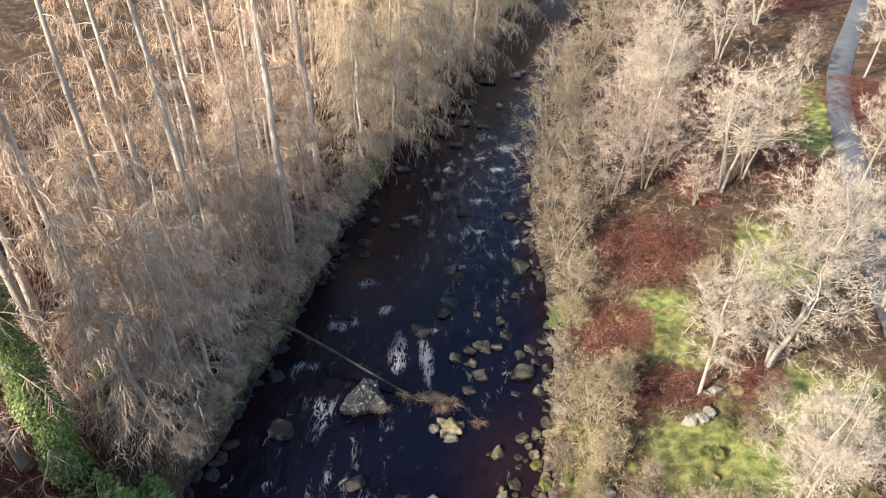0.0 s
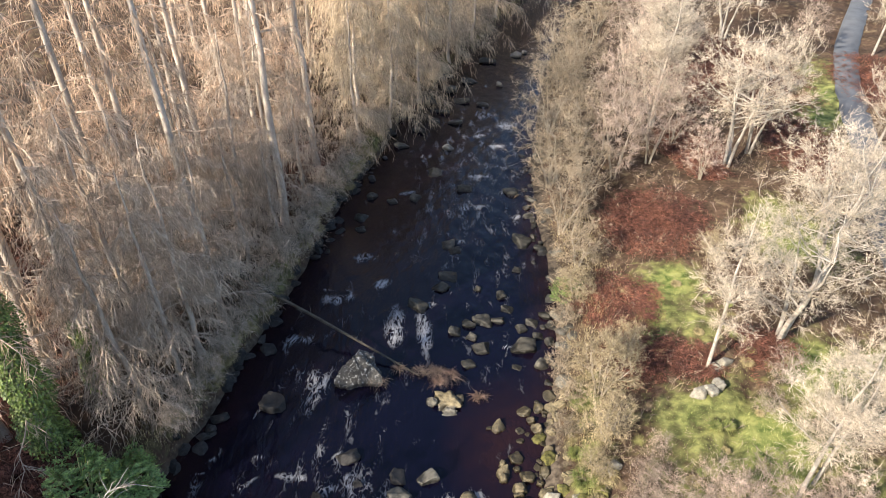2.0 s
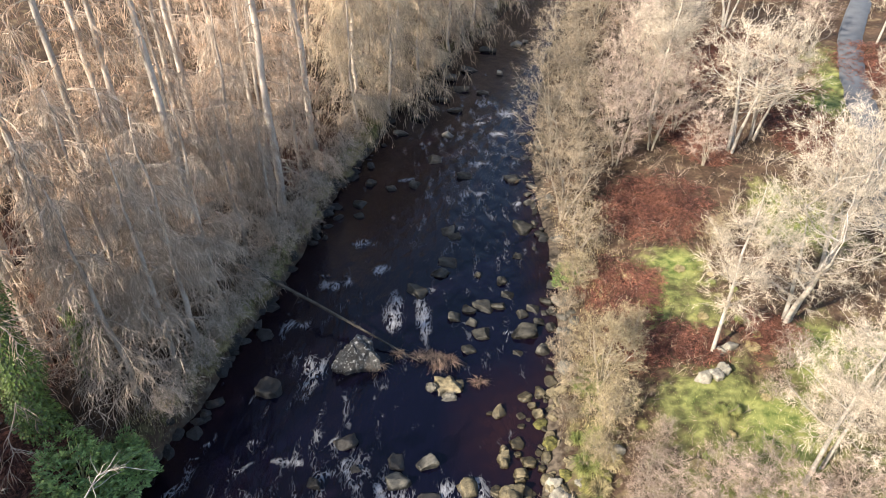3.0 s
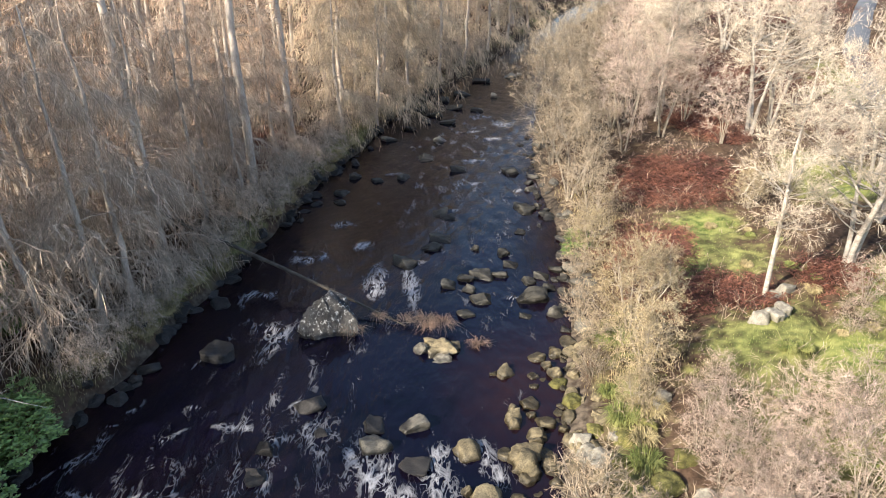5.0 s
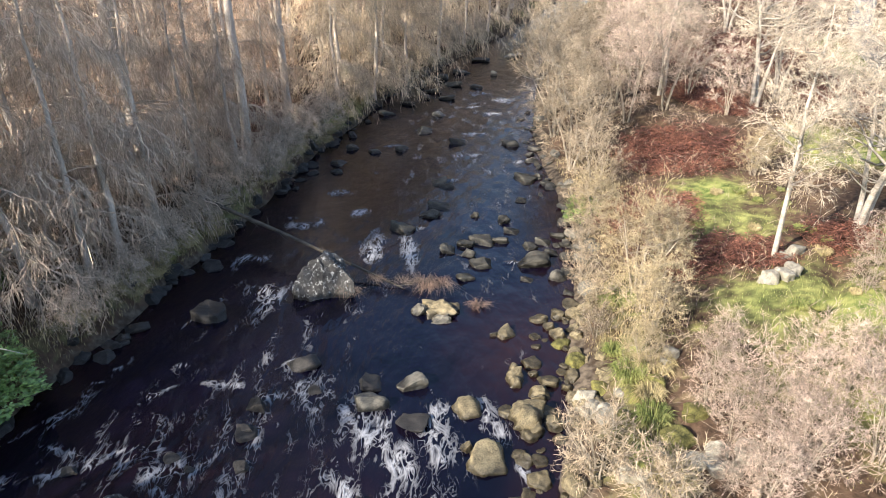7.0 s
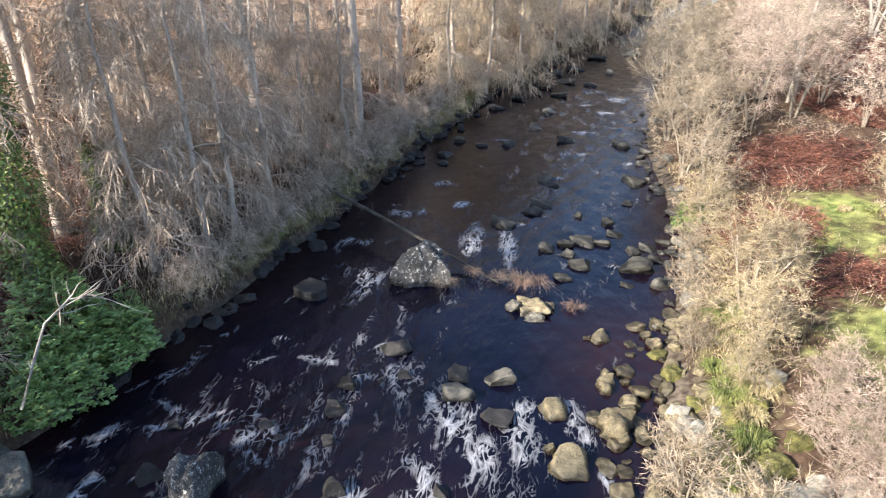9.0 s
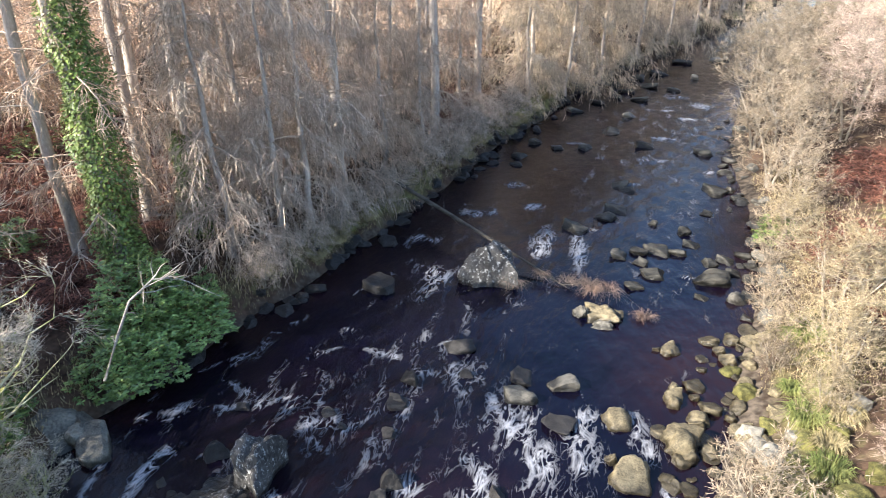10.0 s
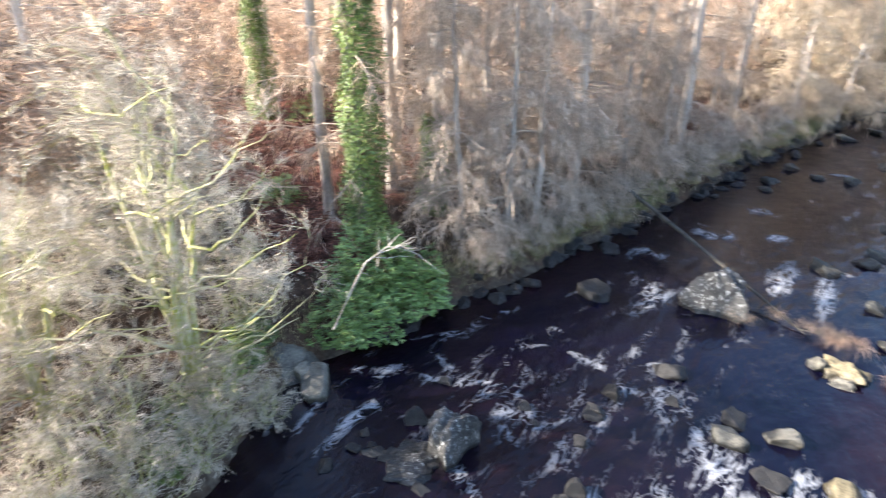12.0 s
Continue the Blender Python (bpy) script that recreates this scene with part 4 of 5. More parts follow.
plant(broadleaf("scrub_bush", 26, 3.4, 7, 1.4, 5500, ALDER_BARK, RED_TWIG, "bare pinkish birch scrub beside the grass", "bush", "scrub on the right bank", limbs=6, base_r=0.03, lean=0.26, twig_len=0.42, start=0.03, thin=0.85),
      [(9.0, 11.8, 0.55), (7.8, 11.1, 0.5), (10.3, 11.0, 0.65), (8.6, 10.0, 0.75), (7.1, 9.8, 0.55), (11.8, 11.2, 0.7), (10.2, 9.0, 0.9), (12.6, 9.4, 0.9), (6.2, 9.4, 0.5), (14.6, 13.6, 0.9)], 36)
plant(broadleaf("birch_scrub", 34, 2.4, 5, 1.2, 2600, ALDER_BARK, RED_TWIG, "thin pinkish birch scrub over rough grass", "bush", "scrub on the right bank", limbs=5, base_r=0.018, lean=0.3, twig_len=0.4, start=0.02, thin=0.7),
      [(6.6, 11.6, 0.6), (6.9, 13.4, 0.5), (6.7, 10.2, 0.65), (6.1, 12.0, 0.5), (5.9, 9.9, 0.5), (6.5, 12.7, 0.6), (7.3, 12.0, 0.8), (7.1, 10.5, 0.8), (6.2, 10.9, 0.55), (8.6, 12.5, 0.7), (9.9, 12.3, 0.8), (7.4, 14.4, 0.4), (12.8, 14.6, 0.8), (12.6, 17.0, 0.7), (11.5, 15.6, 0.5)], 44)
plant(broadleaf("willow_bush", 27, 1.5, 8, 0.8, 2600, ALDER_BARK, ALDER_TWIG, "small grey willow bush among shore stones", "bush", "scrub on the right bank", limbs=4, base_r=0.016, lean=0.35, twig_len=0.26, start=0.02, thin=0.75),
      [(3.5, 10.7, 1.35), (4.4, 9.4, 1.2), (5.8, 24.0, 1.0), (4.6, 15.9, 0.8), (6.3, 36.6, 1.0), (4.9, 19.2, 0.9), (5.0, 17.4, 0.8), (5.4, 21.8, 0.9)], 37)
# left bank: grey scrub under the larches, and the mossy tree that leans over the water
plant(broadleaf("grey_shrub", 28, 4.6, 6, 2.1, 7000, ALDER_BARK, GREY_TWIG, "bare grey shrub hanging over the river bank", "bush", "scrub on the left bank", limbs=7, base_r=0.045, lean=0.26, twig_len=0.65, droop=0.22, start=0.03, thin=0.9),
      [(-9.7, 15.9, 0.36), (-9.5, 17.0, 0.34), (-9.2, 18.2, 0.36), (-8.9, 19.6, 0.34), (-8.7, 20.8, 0.38), (-8.2, 22.3, 0.4), (-8.0, 23.6, 0.42), (-7.6, 25.4, 0.5), (-6.9, 27.4, 0.5), (-6.7, 29.2, 0.55), (-6.3, 31.4, 0.5), (-5.6, 33.6, 0.55), (-5.4, 36.0, 0.5), (-9.6, 29.0, 0.8), (-4.2, 39.5, 0.5), (-2.6, 44.0, 0.5), (-1.0, 48.5, 0.6), (1.4, 54.5, 0.7), (3.4, 59.0, 0.7)], 38)
# the outsized ones left of the mossy tree and unseen behind are added for shade
plant(broadleaf("understorey_bush", 30, 4.4, 4, 2.1, 4200, LIMB_BARK, LARCH_TWIG, "bare tan bush growing under the larches", "bush", "undergrowth in the wood", limbs=6, base_r=0.035, lean=0.22, twig_len=0.7, droop=0.16, start=0.05, thin=1.6),
      [(-12.4, 26.6, 0.8), (-14.8, 26.5, 0.9), (-16.6, 24.0, 0.8), (-14.9, 20.6, 0.6), (-17.5, 27.5, 0.9), (-10.4, 32.6, 0.8), (-11.0, 29.5, 0.8), (-13.5, 31.0, 0.9), (-16.5, 29.5, 0.9), (-12.5, 36.0, 1.0), (-9.0, 38.5, 0.8), (-15.5, 35.0, 1.0), (-19.5, 33.0, 1.1), (-10.5, 43.0, 1.1), (-8.0, 52.0, 1.2), (-14.0, 42.0, 1.2), (-3.5, 57.0, 1.2), (0.5, 66.0, 1.3),
       (-18.2, 8.8, 1.7), (-20.2, 6.8, 1.9), (-22.5, 5.2, 1.9), (-19.6, 11.0, 1.6), (-24.0, 9.0, 1.8), (-27, 23, 1.3), (-24, 23.5, 1.2), (-30, 20.5, 1.4), (-9.8, -6.5, 2.1), (-10.2, -10.0, 2.4), (-9.6, -13.0, 2.4), (-24, 26, 1.2), (-28, 27, 1.3), (-27, 30, 1.3), (-33, 31, 1.4), (-22, 29, 1.2), (4.0, 75.0, 1.4), (3, 82, 2.6), (8, 87, 2.8), (13, 92, 2.8), (18, 98, 2.8), (25, 105, 2.8)], 40)
plant(broadleaf("mossy_tree", 29, 8.6, 4, 2.9, 20000, MOSSY_BARK, PALE_TWIG, "bare tree with yellow moss on its branches", "tree", "trees on the left bank", limbs=12, base_r=0.13, lean=0.20, start=0.05, twig_len=0.45, thin=0.8),
      [(-11.7, 6.9, 1.0), (-15.6, 8.6, 0.8), (-12.6, 4.2, 0.8)], 39)
plant(broadleaf("tangled_bush", 32, 3.4, 7, 1.5, 8000, MOSSY_BARK, PALE_TWIG, "tangled pale bush with yellow-green moss", "bush", "scrub on the left bank", limbs=6, base_r=0.035, lean=0.28, twig_len=0.36, start=0.03, thin=0.75),
      [(-10.0, 5.8, 0.6), (-9.8, 4.4, 0.65), (-10.3, 3.2, 0.75), (-9.6, 2.4, 0.7), (-10.3, 7.7, 0.5), (-10.6, 6.8, 0.75), (-10.7, 4.6, 0.9), (-12.4, 9.0, 0.9), (-12.6, 3.0, 1.1), (-15.0, 5.2, 1.3), (-15.0, 9.4, 1.0), (-17.4, 9.2, 1.3), (-14.3, 3.0, 1.2)], 41)


# ---- evergreen leaves ----
def leaf_mound(name, seed, size, leaves, length, mat, label):
    """A rounded evergreen bush: short stems and whorls of leaves on an uneven crown."""
    r = np.random.RandomState(seed)
    bush = thing(name, label, "bush")
    g = Geo()
    for _ in range(16):
        a, e = r.uniform(0, 6.28), r.uniform(0.3, 1.4)
        tip = np.array([math.cos(a) * math.cos(e) * size[0], math.sin(a) * math.cos(e) * size[1], math.sin(e) * size[2]]) * 0.85
        s = np.linspace(0, 1, 4)[:, None]
        g.tube(tip * s + r.normal(0, 0.05, (4, 3)) * s - np.array([0, 0, 0.15]) * (1 - s), np.linspace(0.03, 0.01, 4), 4)
    part("stem", g, MOSSY_BARK, bush)
    f = Geo()
    k = leaves // 9
    d = unit(r.normal(0, 1, (k, 3)))
    d[:, 2] = np.abs(d[:, 2]) * 0.9 + 0.02
    lump = 0.82 + 0.22 * np.sin(d[:, 0] * 5 + seed) * np.sin(d[:, 1] * 6 + 1) + r.uniform(-0.22, 0.12, k)
    c = d * lump[:, None] * np.array(size)
    for j in range(9):
        a = j * 0.7 + r.uniform(0, 6.28, k)
        t = unit(np.column_stack([np.cos(a), np.sin(a), np.zeros(k)]) + d * r.uniform(0.1, 0.7, (k, 1)))
        f.leaves(c + r.normal(0, 0.02, (k, 3)), t, unit(d + np.array([0, 0, 0.6])), length * r.uniform(0.7, 1.2, k), length * 0.2 * r.uniform(0.8, 1.2, k))
    part("foliage", f, mat, bush)
    return bush


for seed, (x, y), size in ((41, (-10.9, 11.4), (1.3, 1.4, 1.8)), (42, (-10.4, 13.4), (1.1, 1.3, 1.8)), (43, (-11.4, 12.7), (1.5, 1.6, 2.4))):
    ob = leaf_mound("rhododendron_bush", seed, size, 6300, 0.13, RHODO_LEAF, "glossy green rhododendron bush hanging over the water")
    ob.location = (x, y, land_at(x, y) - 0.15)
ob = leaf_mound("holly_bush", 44, (0.9, 0.9, 1.3), 2000, 0.12, RHODO_LEAF, "small dark evergreen bush among red bracken")
ob.location = (-17.4, 14.6, land_at(-17.4, 14.6) - 0.1)
for seed, (x, y), s in ((45, (-12.2, 8.9), 0.7), (46, (-22, 20.5), 1.2), (47, (-11.0, 6.2), 0.7), (49, (-10.3, 5.2), 0.55), (50, (-11.6, 8.1), 0.6), (48, (5.9, 23.9), 0.9)):
    ob = leaf_mound("ivy_bush", seed, (s, s, s * 1.2), 1800, 0.11, IVY_LEAF, "low ivy-green bush in the scrub")
    ob.location = (x, y, land_at(x, y) - 0.1)


def ivy(seed, x, y, high, wide, label):
    """Ivy that clothes a trunk: leaves in a ragged sleeve."""
    r = np.random.RandomState(seed)
    n = int(1700 * high)
    z = r.uniform(0, high, n) ** 1.0
    a = r.uniform(0, 6.28, n)
    w = (0.22 + wide * (0.6 + 0.4 * np.sin(z * 1.3 + seed) * np.cos(a + z)) * r.uniform(0.2, 1.0, n)) * (1 - 0.5 * (z / high) ** 3)
    c = np.column_stack([np.cos(a) * w, np.sin(a) * w, z])
    d = unit(np.column_stack([np.cos(a), np.sin(a), r.uniform(-1.2, 0.1, n)]) + r.normal(0, 0.4, (n, 3)))
    g = Geo()
    g.leaves(c, d, unit(np.column_stack([np.cos(a), np.sin(a), np.ones(n)])), r.uniform(0.07, 0.13, n), r.uniform(0.025, 0.045, n))
    ob = thing("ivy", label, "ivy")
    part("foliage", g, IVY_LEAF, ob)
    for k in range(3):
        t = np.linspace(0, 1, 12)
        v = Geo()
        v.tube(np.column_stack([0.23 * np.cos(2 * k + 3 * t), 0.23 * np.sin(2 * k + 3 * t), t * high * 0.8]), np.linspace(0.03, 0.008, 12), 5)
        part("stem", v, MOSSY_BARK, ob)
    ob.location = (x, y, land_at(x, y))


ivy(51, -13.4, 14.6, 11.5, 0.75, "thick green ivy climbing a larch trunk")
ivy(52, -23.5, 19.2, 8.0, 0.7, "green ivy climbing a larch trunk")
ivy(53, -12.7, 17.3, 3.4, 0.5, "thin green ivy low on a larch trunk")


# ---- bracken, grass ----
def bracken_bed(seed, cx, cy, rx, ry):
    r = np.random.RandomState(seed)
    n = int(min(1500, 150 * rx * ry + 100))
    q, a = np.sqrt(r.uniform(0, 1, n)), r.uniform(0, 6.28, n)
    x, y = cx + rx * q * np.cos(a), cy + ry * q * np.sin(a)
    b = np.column_stack([x, y, land(x, y) - 0.03])
    az, ln = 0.6 + r.normal(0, 1.0, n), r.uniform(0.45, 1.0, n)
    out = np.column_stack([np.cos(az), np.sin(az), np.zeros(n)])
    side = np.column_stack([-np.sin(az), np.cos(az), np.zeros(n)])
    g = Geo()
    lift = r.uniform(0.35, 0.8, n)
    pos = lambda s: b + out * (ln * s)[:, None] + np.array([0, 0, 1]) * (ln * (lift * 1.9 * s - lift * 1.75 * s * s))[:, None]
    for k in range(7):
        s = np.full(n, 0.25 + 0.115 * k)
        p = pos(s)
        for sg in (-1, 1):
            d = unit(side * sg + out * 0.45 + r.normal(0, 0.2, (n, 3)))
            g.leaves(p, d, np.tile([0, 0, 1.0], (n, 1)) + 0.3 * r.normal(0, 1, (n, 3)), ln * (0.27 - 0.031 * k), ln * 0.019)
    g.twigs(b, pos(np.full(n, 0.5)), pos(np.full(n, 1.0)), np.full(n, 0.008))
    tagged(new("bracken", g.mesh("bracken", BRACKEN)), "dead red-brown bracken fronds covering the ground", "bracken", "bracken beds", "stuff")


for i, bed in enumerate(BRACKEN_BEDS):
    bracken_bed(60 + i, *bed)


def blades(name, seed, x, y, lo, hi, width, mat, label, z=None):
    r = np.random.RandomState(seed)
    n = len(x)
    a, t = r.uniform(0, 6.28, n), r.uniform(0.1, 0.7, n)
    d = unit(np.column_stack([np.cos(a) * t, np.sin(a) * t, np.ones(n)]))
    up = np.column_stack([np.cos(a), np.sin(a), np.zeros(n)])
    g = Geo()
    g.leaves(np.column_stack([x, y, (land(x, y) if z is None else z) - 0.02]), d, up, r.uniform(lo, hi, n), np.full(n, width))
    tagged(new(name, g.mesh(name, mat)), label, "grass", kind="stuff")


def scatter(seed, n, box, weight):
    r = np.random.RandomState(seed)
    x, y = r.uniform(box[0], box[2], n), r.uniform(box[1], box[3], n)
    keep = r.uniform(0, 1, n) < weight(x, y)
    return x[keep], y[keep]


x, y = scatter(81, 230000, (5, 7, 30, 52), lambda x, y: grass_mask(x, y) * np.clip(1.3 - y / 40, 0.2, 1))
blades("grass", 82, x, y, 0.04, 0.13, 0.007, GRASS, "short green and yellowed grass on the bank")
x, y = scatter(83, 120000, (-14, 8, -1, 55), lambda x, y: np.exp(-((left_x(y) - x - 0.8) / 0.7) ** 2) * (left_x(y) - x > 0.1))
blades("bank_grass", 84, x, y, 0.08, 0.28, 0.008, STRAW, "pale dry grass and moss along the river bank")
x, y = scatter(85, 26000, (3, 15, 9, 30), lambda x, y: np.exp(-((x - right_x(y) - 1.6) / 1.1) ** 2) * (x - right_x(y) > 0.4))
blades("dry_grass", 86, x, y, 0.08, 0.25, 0.006, STRAW, "pale dry grass above the shore stones")


def dead_stems(seed, x, y, lo, hi, mat, label):
    """Low dry stalks and bramble shoots in a tangle over the ground."""
    r = np.random.RandomState(seed)
    n = len(x)
    b = np.column_stack([x, y, land(x, y) - 0.02])
    d = unit(np.column_stack([r.normal(0, 0.7, n), r.normal(0, 0.7, n), np.ones(n)]))
    h = r.uniform(lo, hi, (n, 1))
    m = b + d * h * 0.55
    g = Geo()
    g.twigs(b, m, b + d * h + np.column_stack([r.normal(0, 0.3, n), r.normal(0, 0.3, n), -np.full(n, 0.1)]) * h, r.uniform(0.004, 0.009, n))
    for _ in range(3):
        o = m + r.normal(0, 0.15, (n, 3)) * h
        g.shoots(o, o + unit(d + r.normal(0, 0.6, (n, 3))) * h * r.uniform(0.3, 0.6, (n, 1)), r.uniform(0.004, 0.008, n))
    tagged(new("dead_stems", g.mesh("dead_stems", mat)), label, "undergrowth", kind="stuff")


def bank_cover(x, y):
    return (x - right_x(y) > 1.3) * (0.25 + 0.65 * (waves(x, y, 0.9, 21) > -0.1)) * (1 - 0.93 * np.clip(1.6 * grass_mask(x, y), 0, 1)) * (1 - 0.8 * bracken_mask(x, y)) * (x - 17 < 0.75 * np.maximum(y - 20, 0))


x, y = scatter(87, 4200, (4, 9, 19, 60), bank_cover)
dead_stems(88, x, y, 0.3, 0.85, ALDER_TWIG, "tan tangle of dry stalks covering the bank")
x, y = scatter(89, 3600, (4, 9, 22, 60), bank_cover)
dead_stems(90, x, y, 0.3, 0.8, RED_TWIG, "pinkish dry bramble stems covering the bank")


def tussock(seed, x, y, size, mat, label):
    """A clump of long grass that spills over its own foot."""
    r = np.random.RandomState(seed)
    n = 260
    a, q = r.uniform(0, 6.28, n), np.sqrt(r.uniform(0, 1, n))
    out = np.column_stack([np.cos(a), np.sin(a), np.zeros(n)])
    b = out * (q * size * 0.45)[:, None]
    mid = b + out * size * 0.35 * r.uniform(0.5, 1.2, (n, 1)) + np.array([0, 0, 1]) * size * r.uniform(0.4, 0.8, (n, 1))
    tip = mid + out * size * 0.45 * r.uniform(0.5, 1.2, (n, 1)) - np.array([0, 0, 1]) * size * r.uniform(0.1, 0.6, (n, 1))
    g = Geo()
    g.twigs(b, mid, tip, np.full(n, 0.012))
    ob = tagged(new("grass_tussock", g.mesh("grass_tussock", mat)), label, "grass", "tussocks on the shore")
    ob.location = (x, y, land_at(x, y) - 0.04)


rr = random.Random(17)
for i in range(9):
    y = rr.uniform(9.5, 17.5)
    x = float(right_x(y)) + rr.uniform(0.9, 2.2)
    tussock(200 + i, x, y, rr.uniform(0.35, 0.6), GRASS if i % 3 else STRAW, "yellow-green grass tussock above the shore stones")
for i in range(26):
    x, y = rr.uniform(7.8, 12.5), rr.uniform(12.0, 23.5)
    tussock(270 + i, x, y, rr.uniform(0.16, 0.34), STRAW if i % 2 else GRASS, "low tussock of yellowed grass in the clearing")
for i in range(34):
    y = rr.uniform(13.5, 42)
    x = float(left_x(y)) - rr.uniform(0.1, 0.9)
    tussock(230 + i, x, y, rr.uniform(0.3, 0.55), STRAW if i % 7 else GRASS, "pale dry grass tussock hanging over the bank")


# ---- stones ----
def stone_mesh(seed, mat, flat=0.7, blocky=0.8, fine=4, cuts=4, rough=1.0):
    """A worn boulder: a rounded block, cut by a few planes and roughened."""
    r = np.random.RandomState(seed)
    bm = bmesh.new()
    bmesh.ops.create_icosphere(bm, subdivisions=fine, radius=1.0)
    planes = [(Vector(unit(r.normal(0, 1, 3) + np.array([0, 0, 0.3]))), r.uniform(0.54, 0.84)) for _ in range(cuts)]
    power = r.uniform(2.8, 5.0)
    skew = r.uniform(-0.25, 0.25, 2)
    for v in bm.verts:
        d = v.co.normalized()
        p = d / (abs(d.x) ** power + abs(d.y) ** power + abs(d.z) ** power) ** (1 / power)
        for nrm, dist in planes:
            over = p.dot(nrm) - dist
            if over > 0:
                p -= nrm * over * (0.75 + 0.25 * blocky)
        p *= 0.92 + 0.18 * rough * noise.noise(p * 1.3 + Vector((seed, 0, 0))) + 0.08 * rough * noise.noise(p * 3.5 + Vector((0, seed, 0))) + 0.035 * rough * noise.noise(p * 9)
        v.co = Vector((p.x + skew[0] * p.z, p.y + skew[1] * p.z, p.z * flat))
    me = bpy.data.meshes.new("stone")
    bm.to_mesh(me)
    bm.free()
    me.polygons.foreach_set("use_smooth", np.full(len(me.polygons), True))
    me.set_sharp_from_angle(angle=radians(60))
    me.materials.append(mat)
    return me


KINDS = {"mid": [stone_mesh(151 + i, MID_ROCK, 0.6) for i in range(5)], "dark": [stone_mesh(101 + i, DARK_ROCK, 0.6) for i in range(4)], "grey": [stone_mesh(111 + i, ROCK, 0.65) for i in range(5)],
         "warm": [stone_mesh(121 + i, WARM_ROCK, 0.7) for i in range(4)], "pale": [stone_mesh(131 + i, PALE_ROCK, 0.7) for i in range(3)], "moss": [stone_mesh(161 + i, MOSS_ROCK, 0.7, 0.4) for i in range(3)]}


def stones(rows, kind, label, group, seed, lift=0.0, z=None):
    """River stones as x, y, width, height seen; each sits with its foot under the water or in the bank."""
    r = random.Random(seed)
    for x, y, w, h in rows:
        a = w * 0.56
        b = a * r.uniform(0.65, 0.95)
        c = max(h * 0.55, w * 0.22)
        ob = new("river_stone", r.choice(KINDS[kind]))
        foot = (0.0 if z is None else land_at(x, y)) + lift
        turn = r.uniform(-0.6, 0.6) + r.choice((0, math.pi))
        ob.matrix_basis = Matrix.LocRotScale((x, y, foot), Euler((r.uniform(-0.15, 0.15), r.uniform(-0.15, 0.15), turn)), (a * 1.08, b * 1.12, c * 2.0))
        tagged(ob, label, "stone", group)


STONES_MID = [(-1.10, 23.19, 0.85, 0.51), (-0.06, 24.64, 0.72, 0.27), (0.35, 25.38, 0.78, 0.32), (1.72, 24.46, 0.31, 0.27), (2.74, 24.01, 0.48, 0.35), (0.59, 21.55, 0.56, 0.36),
              (1.22, 22.10, 0.53, 0.33), (1.85, 22.19, 0.70, 0.45), (2.52, 22.29, 0.62, 0.29), (3.00, 22.97, 0.51, 0.25), (1.30, 21.21, 0.47, 0.28), (1.74, 20.48, 0.81, 0.31),
              (1.13, 19.63, 0.56, 0.19), (3.48, 20.67, 1.06, 0.55), (4.70, 22.63, 0.55, 0.30), (3.49, 21.78, 0.53, 0.29), (4.04, 22.08, 0.50, 0.29), (4.83, 21.92, 0.41, 0.25),
              (4.22, 21.27, 0.48, 0.24), (4.71, 20.91, 0.44, 0.28), (3.13, 19.40, 0.37, 0.15), (4.46, 19.84, 0.46, 0.27)]
STONES_FAR = [(4.10, 28.34, 0.92, 0.41), (3.69, 25.92, 0.42, 0.24), (4.11, 33.20, 1.00, 0.47), (1.38, 33.51, 0.76, 0.47), (3.00, 45.32, 0.86, 0.31), (-3.95, 32.67, 0.58, 0.40),
              (-2.75, 32.20, 0.68, 0.23), (-1.51, 32.54, 0.69, 0.40), (-4.44, 30.53, 0.76, 0.22), (-4.30, 29.41, 0.58, 0.21), (-0.41, 35.49, 0.93, 0.25), (0.30, 28.04, 0.75, 0.25),
              (0.66, 27.55, 0.59, 0.20), (-1.10, 45.67, 1.18, 0.47), (0.16, 44.12, 0.91, 0.46), (1.39, 45.94, 0.95, 0.47), (0.94, 42.48, 0.88, 0.37), (-1.45, 41.17, 0.85, 0.36),
              (-0.49, 42.50, 0.73, 0.37), (5.11, 27.69, 0.75, 0.35), (-2.6, 38.9, 0.9, 0.4), (2.2, 49.5, 1.2, 0.5), (0.6, 48.0, 1.0, 0.5), (3.8, 54.0, 1.2, 0.5)]
STONES_PALE = [(0.44, 38.60, 0.67, 0.40), (4.43, 48.86, 0.50, 0.42), (6.26, 55.22, 0.85, 0.47), (7.02, 55.92, 0.48, 0.29)]
STONES_LEFT = [(-7.35, 20.43, 0.73, 0.36), (-8.53, 16.82, 0.65, 0.29), (-8.84, 15.91, 0.49, 0.35), (-8.71, 16.28, 0.39, 0.25), (-8.80, 15.37, 0.52, 0.28), (-6.57, 17.45, 0.97, 0.65),
               (-3.41, 15.05, 0.75, 0.44), (-4.21, 13.32, 0.50, 0.44), (-2.89, 13.91, 0.33, 0.27), (-1.54, 14.21, 0.65, 0.24), (-4.25, 12.39, 0.54, 0.20), (-4.13, 11.39, 0.40, 0.19),
               (-7.48, 9.75, 0.54, 0.54), (-3.52, 9.99, 0.45, 0.55), (-3.69, 9.56, 0.37, 0.29), (-1.39, 10.28, 0.37, 0.30), (-4.32, 12.56, 0.51, 0.14), (-5.24, 11.33, 0.27, 0.11),
               (-7.79, 11.32, 0.35, 0.17), (-5.70, 11.69, 0.34, 0.20), (-0.41, 12.70, 0.77, 0.25)]
